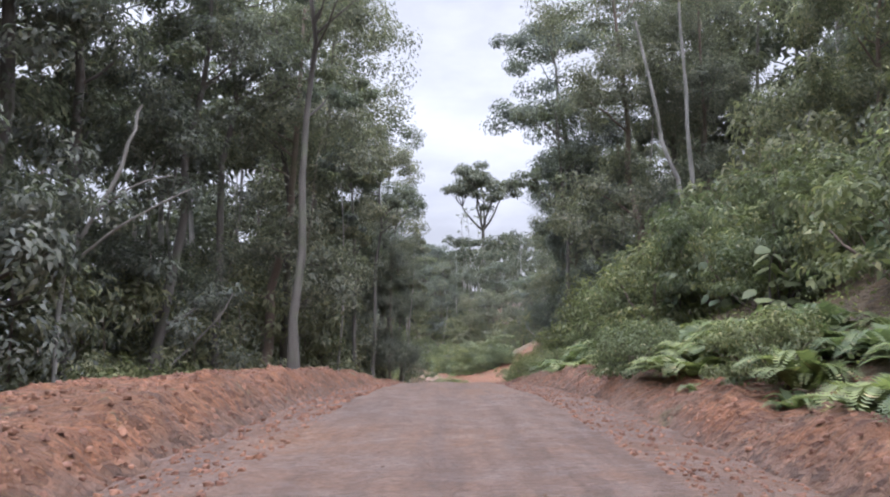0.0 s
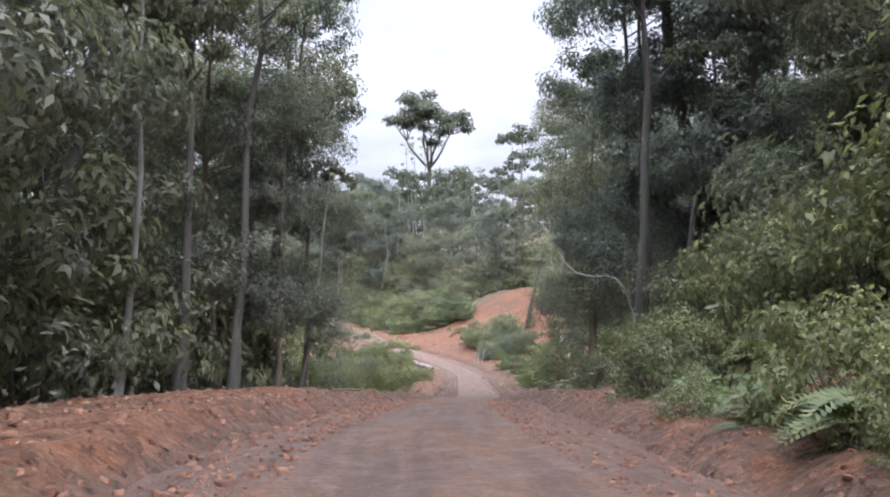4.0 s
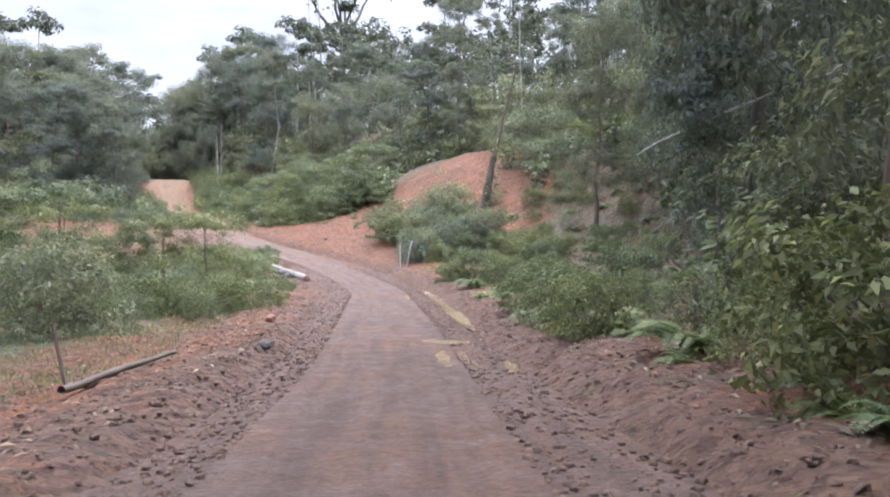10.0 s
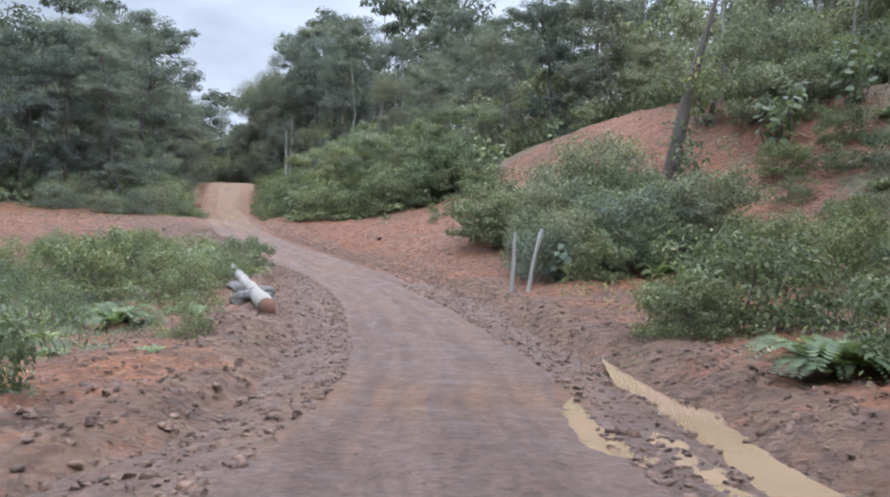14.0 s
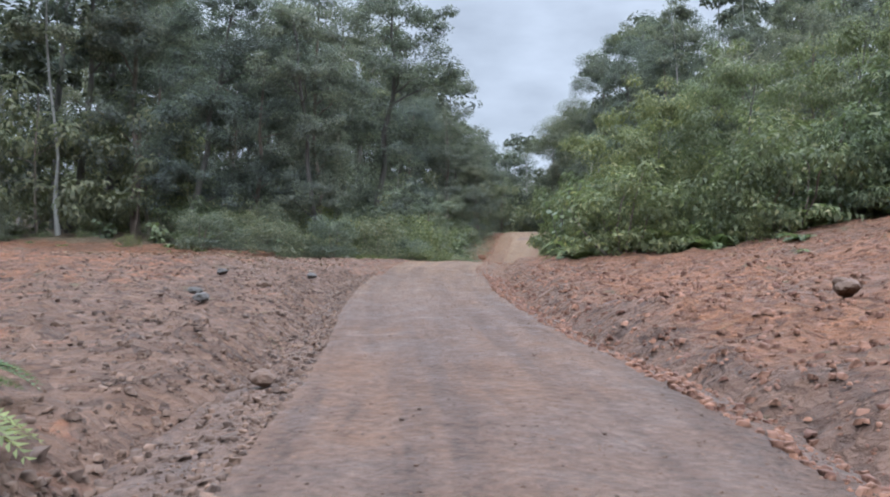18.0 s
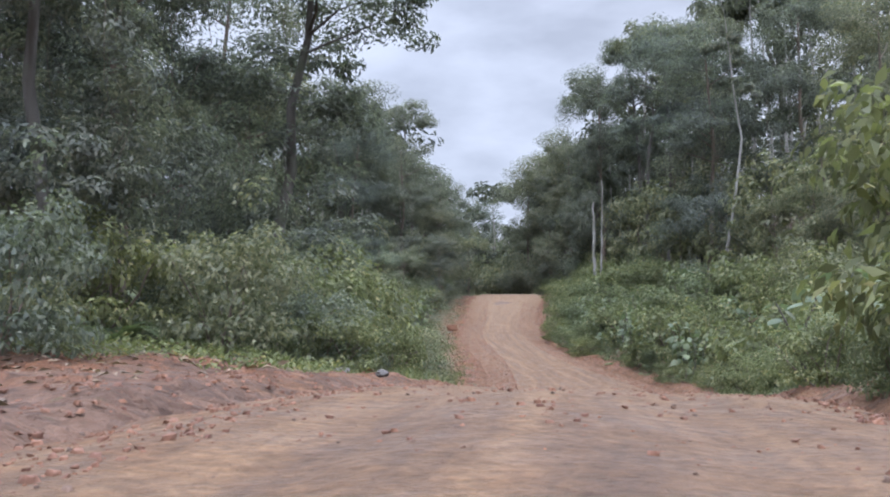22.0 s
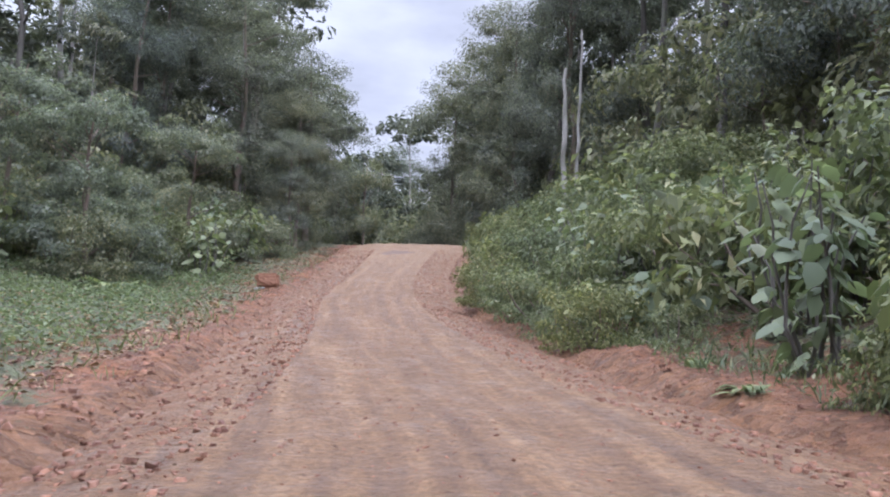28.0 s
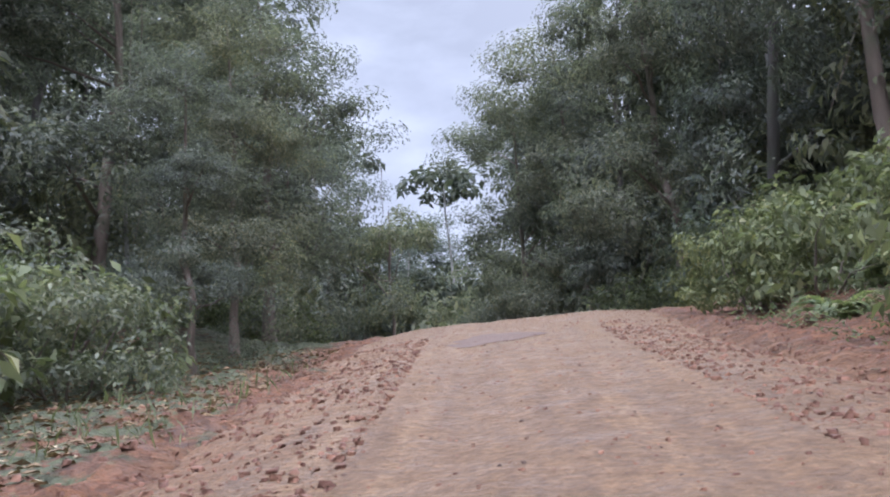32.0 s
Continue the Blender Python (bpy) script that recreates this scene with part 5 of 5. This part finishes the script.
strewn("creeper_carpet", 14, 34000, strip(180, 210, -2.2, -12.0, 0.8), 0.095, LEAF_GRASS, "low green creepers covering the ground", "ground cover", 0.6, 0.65, 0.45)
strewn("creeper_carpet", 15, 20000, strip(66, 128, -3.0, -16.0, 0.8), 0.09, LEAF_GRASS, "low green weeds covering the ground", "ground cover", 1.0, 0.4, 0.3)
strewn("creeper_carpet", 16, 20000, strip(155, 184, -1.2, -8.0), 0.075, LEAF_GRASS, "low green weeds beside the track", "ground cover", 0.9, 0.4, 0.18)
strewn("creeper_carpet", 17, 16000, strip(4, 120, 1.8, 7.0, 0.7), 0.09, LEAF_FERN, "low green weeds on the bank", "ground cover", 1.0, 0.4, 0.3)
strewn("creeper_carpet", 18, 13000, strip(151, 222, 0.8, 4.0), 0.08, LEAF_BUSH, "low green weeds beside the track", "ground cover", 0.9, 0.4, 0.25)
strewn("grass", 19, 5000, strip(86, 128, -2.8, -8.0), 0.24, LEAF_GRASS, "tall yellow-green grass", "grass", 2.6, 0.07, 0.02)
strewn("grass", 20, 4000, strip(128, 156, -22, -30), 0.30, LEAF_GRASS, "tall yellow-green grass", "grass", 2.6, 0.07, 0.02)
strewn("grass", 21, 1800, strip(160, 222, -0.8, -3.5), 0.26, LEAF_GRASS, "tufts of green grass on the verge", "grass", 2.4, 0.07, 0.02)
strewn("grass", 22, 3000, strip(160, 205, 0.8, 2.4), 0.26, LEAF_GRASS, "tufts of green grass on the verge", "grass", 2.4, 0.07, 0.02)

# ---- single things ----
def stone(x, y, size, mat, label, seed, flat=0.72, name="stone", sink=0.25):
    """An irregular stone, half bedded in the soil."""
    bm = bmesh.new()
    bmesh.ops.create_icosphere(bm, subdivisions=3, radius=size / 2)
    r = np.random.default_rng(seed)
    o = Vector(r.random(3) * 40)
    for v in bm.verts:
        n = noise.noise(v.co * (2.2 / size) + o) * 0.38 + noise.noise(v.co * (5.0 / size) + o) * 0.16
        v.co *= 1 + n
        v.co.z *= flat
        v.co.x *= 1.25
    me = bpy.data.meshes.new(name)
    bm.to_mesh(me)
    bm.free()
    me.materials.append(mat)
    ob = new(name, me)
    ob.matrix_basis = pose(x, y, height(x, y) + size * flat * (0.5 - sink) + 0.05, 0, 0, r.random() * 360)
    return tagged(ob, label, "stone", "loose stones")


for i, (x, y, size) in enumerate(((-2.6, 137.4, 0.4), (-3.9, 137.9, 0.32), (-2.9, 139.6, 0.3), (0.6, 68.6, 0.75), (4.3, 90.8, 0.55), (12.4, 95.4, 0.42), (6.6, 134.3, 0.55), (2.4, 126.2, 0.7), (-8.4, 159.4, 0.55),
                                  (-8.9, 194.4, 0.3), (-1.6, 134.3, 0.34), (-2.1, 134.8, 0.3), (5.4, 31, 0.5), (-7.0, 157.6, 0.3), (13.9, 108.2, 0.24), (2.0, 130.4, 0.36), (3.4, 119.6, 0.5), (4.2, 117.6, 0.6))):
    stone(x, y, size * 0.55, STONE_GREY if i % 3 else CLOD_BROWN, "rounded grey-brown stone lying on the muddy verge", 70 + i)
for i, (x, y, size) in enumerate(((4.5, 116.6, 0.42), (4.1, 117.5, 0.5), (4.6, 117.6, 0.36), (3.8, 118.5, 0.38), (4.2, 119.0, 0.3), (3.4, 119.9, 0.34), (4.9, 115.8, 0.3))):
    stone(x, y, size, STONE_GREY, "angular grey stone heaped beside the pale log", 120 + i)

stone(-0.9, 154.4, 0.38, STONE_GREY, "grey stone at the edge of the track", 99, 0.7)
for x, y, size in ((4.1, 97.4, 0.3), (12.6, 89.6, 0.3)):
    tagged(stone(x, y, size, BARK_RED, "", 91, 0.8, "root_stump"), "dark red broken root stump on the verge", "stump", "root stumps")

# the block of clay beside the crest
bm = bmesh.new()
bmesh.ops.create_cube(bm, size=1.0)
bmesh.ops.bevel(bm, geom=bm.edges[:], offset=0.13, segments=3, affect="EDGES")
bmesh.ops.subdivide_edges(bm, edges=bm.edges[:], cuts=4, use_grid_fill=True)
for v in bm.verts:
    v.co *= 1 + 0.22 * noise.noise(v.co * 2.1) + 0.09 * noise.noise(v.co * 5.5) + 0.05 * noise.noise(v.co * 13.0)
    v.co = Vector((v.co.x * 0.80, v.co.y * 0.52, v.co.z * 0.50))
me = bpy.data.meshes.new("clay_block")
bm.to_mesh(me)
bm.free()
me.materials.append(CLOD_RED)
block = new("clay_block", me)
block.matrix_basis = pose(-20.35, 206.9, height(-20.35, 206.9) + 0.26, 4, -5, 18)
tagged(block, "large red clay block lying on the verge", "clay block")


def pole_thing(name, points, radii, mat, label, category, sides=8, group=""):
    """A log, stake or branch along points."""
    p, k = np.array(points, float), len(points)
    if k > 2:
        r = np.random.default_rng(int(abs(p[0, 0] * 97 + p[0, 1] * 31)))
        u = np.linspace(0, k - 1, 4 * k - 3)
        i = np.clip(u.astype(int), 0, k - 2)
        f = (u - i)[:, None]
        a, b, c, d = p[np.maximum(i - 1, 0)], p[i], p[i + 1], p[np.minimum(i + 2, k - 1)]
        size = np.linalg.norm(p[-1] - p[0])
        p = 0.5 * (2 * b + (c - a) * f + (2 * a - 5 * b + 4 * c - d) * f ** 2 + (3 * b - a - 3 * c + d) * f ** 3) + r.normal(size=(len(u), 3)) * 0.0032 * size
        radii = np.interp(u, np.arange(k), radii) * (1 + 0.06 * r.normal(size=len(u)))
    ob = new(name, limb_mesh(name, [(p, radii)], mat, sides))
    return tagged(ob, label, category, group)


def lie(*xy, up=0.1):
    """Points resting on the land."""
    return [(x, y, height(x, y) + up) for x, y in xy]


# the pale log and its broken end
log_line = bent((5.15, 114.5, height(5.15, 114.5) + 0.15), (1.6, 127.0, height(1.6, 127.0) + 0.10), rng, 0.006, 15)
log = new("log")
bark_log = under(log, "log_stem", limb_mesh("log_stem", [(log_line, np.linspace(0.17, 0.10, 15) * (1 + 0.07 * np.sin(np.arange(15) * 2.1) + 0.05 * rng.normal(size=15)))], BARK_WHITE, 14))
end, way = log_line[0], unit(log_line[0] - log_line[1])
under(log, "log_end", limb_mesh("log_end", [([end - way * 0.02, end + way * 0.004, end + way * 0.005], [0.172, 0.16, 0.002])], BARK_RED, 14), "dark hollow broken end")
tagged(log, "pale bare log lying beside the track", "log")

STAKES = ((10.55, 119.6, 0.04, 1.55), (10.9, 119.3, 0.28, 1.6))
for x, y, lean, tall in STAKES:
    z = height(x, y)
    pole_thing("stake", [(x, y, z - 0.3), (x + lean * 0.55, y + 0.05, z + tall * 0.5), (x + lean * 1.2, y + 0.1, z + tall)], [0.055, 0.052, 0.045], BARK_PALE, "weathered wooden stake leaning out of the bank", "stake", 8, "stakes on the bank")

# a pale twin trunk above the shrubs
for x, y, dx, r1 in ((-10.3, 218.0, -0.15, 0.16), (-9.8, 218.3, 0.15, 0.10)):
    z = height(x, y)
    pole_thing("bare_trunk", [(x, y, z - 0.3), (x + dx * 0.2, y, z + 2.5), (x + dx * 0.6, y + 0.1, z + 5.5), (x + dx, y + 0.2, z + 9.5 + 6 * dx)], [r1, r1 * 0.9, r1 * 0.8, r1 * 0.5], BARK_PALE, "pale bare twin trunk standing above the shrubs", "trunk", 8, "twin trunk")

# the leaning dead tree on the cut bank
bx, by = 17.7, 129.2
bz = height(bx, by)
dead = new("dead_tree")
under(dead, "trunk", limb_mesh("trunk", [(np.array([(bx, by, bz - 0.4), (bx + 0.35, by, bz + 1.6), (bx + 0.75, by + 0.1, bz + 3.6), (bx + 1.5, by + 0.2, bz + 6.6), (bx + 2.6, by + 0.3, bz + 10.8)]), [0.36, 0.28, 0.22, 0.09, 0.05])], BARK_DARK, 10), "brown leaning trunk")
rr = np.random.default_rng(5)
cp = np.array([bx + 0.7, by, bz + 1.2]) + rr.normal(size=(420, 3)) * [0.45, 0.45, 1.0]
under(dead, "climber", foliage("climber", rr, cp, rr.normal(size=(420, 3)), 0.24, LEAF_BUSH, 0.4, 0.5), "green climber round the trunk")
cp = np.array([bx + 1.2, by, bz + 4.4]) + rr.normal(size=(200, 3)) * [0.5, 0.4, 0.5]
under(dead, "tuft", foliage("tuft", rr, cp, rr.normal(size=(200, 3)), 0.26, LEAF_BUSH, 0.4, 0.4), "leafy shoots")
for o in dead.children:
    if o.name.startswith(("climber", "tuft")):
        tagged(o, "green climbing leaves", kind="stuff")
tagged(dead, "leaning brown dead tree with climbers on the cut bank", "dead tree")

# bare trunks and branches among the leaves
hz = height(13.6, 42.0)
pole_thing("leaning_trunk", [(13.6, 42.0, hz - 0.3), (13.2, 42.0, hz + 5.0), (12.4, 42.1, hz + 9.0), (11.0, 42.3, hz + 16.0)], [0.15, 0.13, 0.11, 0.07], BARK_PALE, "slender pale bare trunk leaning over the bank", "trunk", 8)
pole_thing("leaning_trunk", [(13.95, 42.3, hz - 0.3), (13.9, 42.3, hz + 5.0), (13.7, 42.3, hz + 10.0), (13.6, 42.4, hz + 17.0)], [0.15, 0.13, 0.11, 0.07], BARK_PALE, "slender pale upright trunk over the bank", "trunk", 8)
pole_thing("leaning_trunk", [(-13.9, 28.0, height(-13.9, 28.0) - 0.2), (-13.7, 28.0, 1.8), (-11.7, 28.0, 5.9), (-11.0, 28.0, 8.2)], [0.10, 0.09, 0.07, 0.05], BARK_PALE, "bare pale leaning trunk among the trees", "trunk", 7)
pole_thing("fallen_branch", [(-13.6, 28.0, 2.2), (-11.4, 27.6, 3.7), (-8.9, 27.3, 4.9)], [0.06, 0.05, 0.03], BARK_PALE, "bare pale branch caught among the trees", "branch", 6, "bare branches")
pole_thing("fallen_branch", [(-12.6, 28.0, 4.2), (-11.0, 27.6, 5.1), (-9.6, 27.4, 5.4)], [0.05, 0.04, 0.02], BARK_PALE, "bare pale branch caught among the trees", "branch", 6, "bare branches")
pole_thing("fallen_branch", [(-13.4, 38, -2.0), (-11.8, 37.6, -0.6), (-10.6, 37.2, 0.6), (-10.0, 37, 1.6)], [0.06, 0.05, 0.05, 0.03], BARK_PALE, "bare curved branch at the forest edge", "branch", 6, "bare branches")
pole_thing("fallen_branch", [(6.3, 64.1, 0.6), (6.8, 63.8, -0.4), (7.3, 63.2, -1.2), (8.0, 62.6, -1.35), (8.6, 62.0, -1.45), (9.0, 61.8, -2.2), (9.2, 61.7, -3.1), (9.35, 61.6, height(9.35, 61.6) - 0.1)], [0.015, 0.022, 0.026, 0.028, 0.03, 0.032, 0.034, 0.036], BARK_PALE, "pale crooked branch hanging over the bank", "branch", 7, "bare branches")
pole_thing("fallen_branch", [(14.6, 66, 6.0), (13.7, 66.4, 3.2), (13.4, 66.6, 0.6), (14.3, 66.4, -1.4)], [0.06, 0.055, 0.05, 0.04], BARK_PALE, "pale crooked branch hanging over the bank", "branch", 7, "bare branches")
pole_thing("fallen_branch", [(13.0, 92, -5.6), (15.5, 91, -4.3), (18.0, 90, -3.4), (20.0, 89.5, -2.0)], [0.025, 0.03, 0.03, 0.02], BARK_PALE, "long bare branch slanting over the shrubs", "branch", 6, "bare branches")
pole_thing("fallen_pole", lie((1.7, 86.0), (2.2, 87.8), (2.7, 89.6), up=0.14), [0.06, 0.055, 0.045], BARK_BROWN, "brown pole lying on the verge", "pole", 7)
z = height(1.5, 86.7)
pole_thing("short_post", [(1.6, 86.7, z - 0.2), (1.5, 86.7, z + 0.4), (1.42, 86.7, z + 0.95)], [0.035, 0.032, 0.03], BARK_BROWN, "thin dark post stuck in the verge", "post", 6)
pole_thing("short_log", lie((-1.9, 59.4), (-0.6, 60.4), (0.4, 61.4), up=0.03), [0.045, 0.045, 0.03], BARK_BROWN, "short brown log lying on the verge", "log", 8)
pole_thing("short_log", lie((-6.6, 60.5), (-5.2, 60.2), (-3.2, 59.6), up=0.03), [0.03, 0.03, 0.02], BARK_BROWN, "short brown log lying on the verge", "log", 8)
pole_thing("white_stick", lie((-20.5, 206.1), (-20.25, 206.4), up=0.14), [0.035, 0.028], BARK_PALE, "short white piece of wood by the clay block", "stick", 6)

# dead brush on the bank
r6 = np.random.default_rng(66)
for cx, cy in ((7.0, 56.4), (7.8, 58.8), (8.4, 61.4), (8.2, 54.2), (9.0, 57.2)):
    pile = new("brush_pile")
    twigs = []
    for _ in range(46):
        a, ln = r6.random() * 6.28, 0.5 + 1.1 * r6.random()
        x, y = cx + r6.normal() * 0.8, cy + r6.normal() * 0.9
        z = height(x, y) + 0.1 + r6.random() * 0.7
        twigs.append((bent((x, y, z), (x + math.cos(a) * ln, y + math.sin(a) * ln, z + r6.normal() * 0.3), r6, 0.1, 4), np.linspace(0.022, 0.007, 4)))
    under(pile, "twig_tangle", limb_mesh("twig_tangle", twigs, BARK_BROWN, 4))
    p = np.array([cx, cy, height(cx, cy) + 0.45]) + r6.normal(size=(420, 3)) * [0.9, 0.9, 0.3]
    under(pile, "dry_foliage", foliage("dry_foliage", r6, p, r6.normal(size=(420, 3)), 0.22, LEAF_DRY, 0.3, 0.25))
    tagged(pile, "heap of dead brown brushwood on the bank", "brush pile", "brush piles")


def puddle(points, seed, level=58, label="shallow puddle of yellow-brown water in a rut"):
    """A film of water lying in a rut: a band along points of (x, y, half width)."""
    xs, ys, ws = zip(*points)
    n, k = 48, 13
    s, t = np.linspace(0, len(points) - 1, n), np.arange(len(points))
    px, py, pw = np.interp(s, t, xs), np.interp(s, t, ys), np.interp(s, t, ws)
    dx, dy = np.gradient(px), np.gradient(py)
    ln = np.hypot(dx, dy)
    i = np.arange(n)
    half = pw * (0.95 + 0.14 * np.sin(i * 0.35 + seed) + 0.08 * np.sin(i * 0.9 + seed)) * np.sqrt(np.clip(np.minimum(i, n - 1 - i) / 8, 0.002, 1))
    u = np.linspace(-1, 1, k)
    gx, gy2 = px[:, None] - (dy / ln * half)[:, None] * u, py[:, None] + (dx / ln * half)[:, None] * u
    top = np.percentile(surface(gx, gy2), level, axis=1)
    top = np.convolve(np.pad(top, 4, "edge"), np.ones(9) / 9, "valid")
    ob = sheet("puddle", gx, gy2, top[:, None] + 0 * gx, WATER)
    return tagged(ob, label, "puddle", "puddles in the ruts")


puddle([(7.8, 92.2, 0.25), (8.3, 91.7, 0.5), (8.9, 91.2, 0.3)], 1)
puddle([(8.0, 90.2, 0.12), (7.8, 89.2, 0.2), (7.6, 87.6, 0.12)], 2)
puddle([(8.4, 90.2, 0.12), (8.25, 89.0, 0.2), (8.1, 87.6, 0.12)], 3)
puddle([(8.9, 88.9, 0.15), (8.75, 87.9, 0.26), (8.6, 86.8, 0.15)], 8)
puddle([(10.72, 111.0, 0.3), (10.82, 107.0, 0.6), (10.48, 102.0, 0.68), (10.28, 99.0, 0.62), (9.98, 95.5, 0.4)], 4, 36)
puddle([(9.5, 107.4, 0.15), (9.4, 105.8, 0.3), (9.4, 104.8, 0.2)], 5)
puddle([(9.9, 106.0, 0.1), (9.8, 104.9, 0.2), (9.8, 103.9, 0.1)], 6)

# a damp dark patch near the crest
ring_r, ring_a = np.meshgrid(np.linspace(0, 1, 5), np.linspace(0, 2 * np.pi, 33))
ring_r = ring_r * (1 + 0.22 * np.sin(3 * ring_a + 1) + 0.12 * np.sin(7 * ring_a))
dpx, dpy = -19.9 + 0.85 * ring_r * np.cos(ring_a), 222.6 + 1.1 * ring_r * np.sin(ring_a)
damp = sheet("damp_patch", dpx, dpy, surface(dpx, dpy) + 0.008, CLOD_BROWN)
tagged(damp, "dark damp patch of mud near the crest", "mud patch", "damp mud")

# the patterns that the copies were made from
for ob in kinds.values():
    for o in [*ob.children_recursive, ob]:
        bpy.data.objects.remove(o)
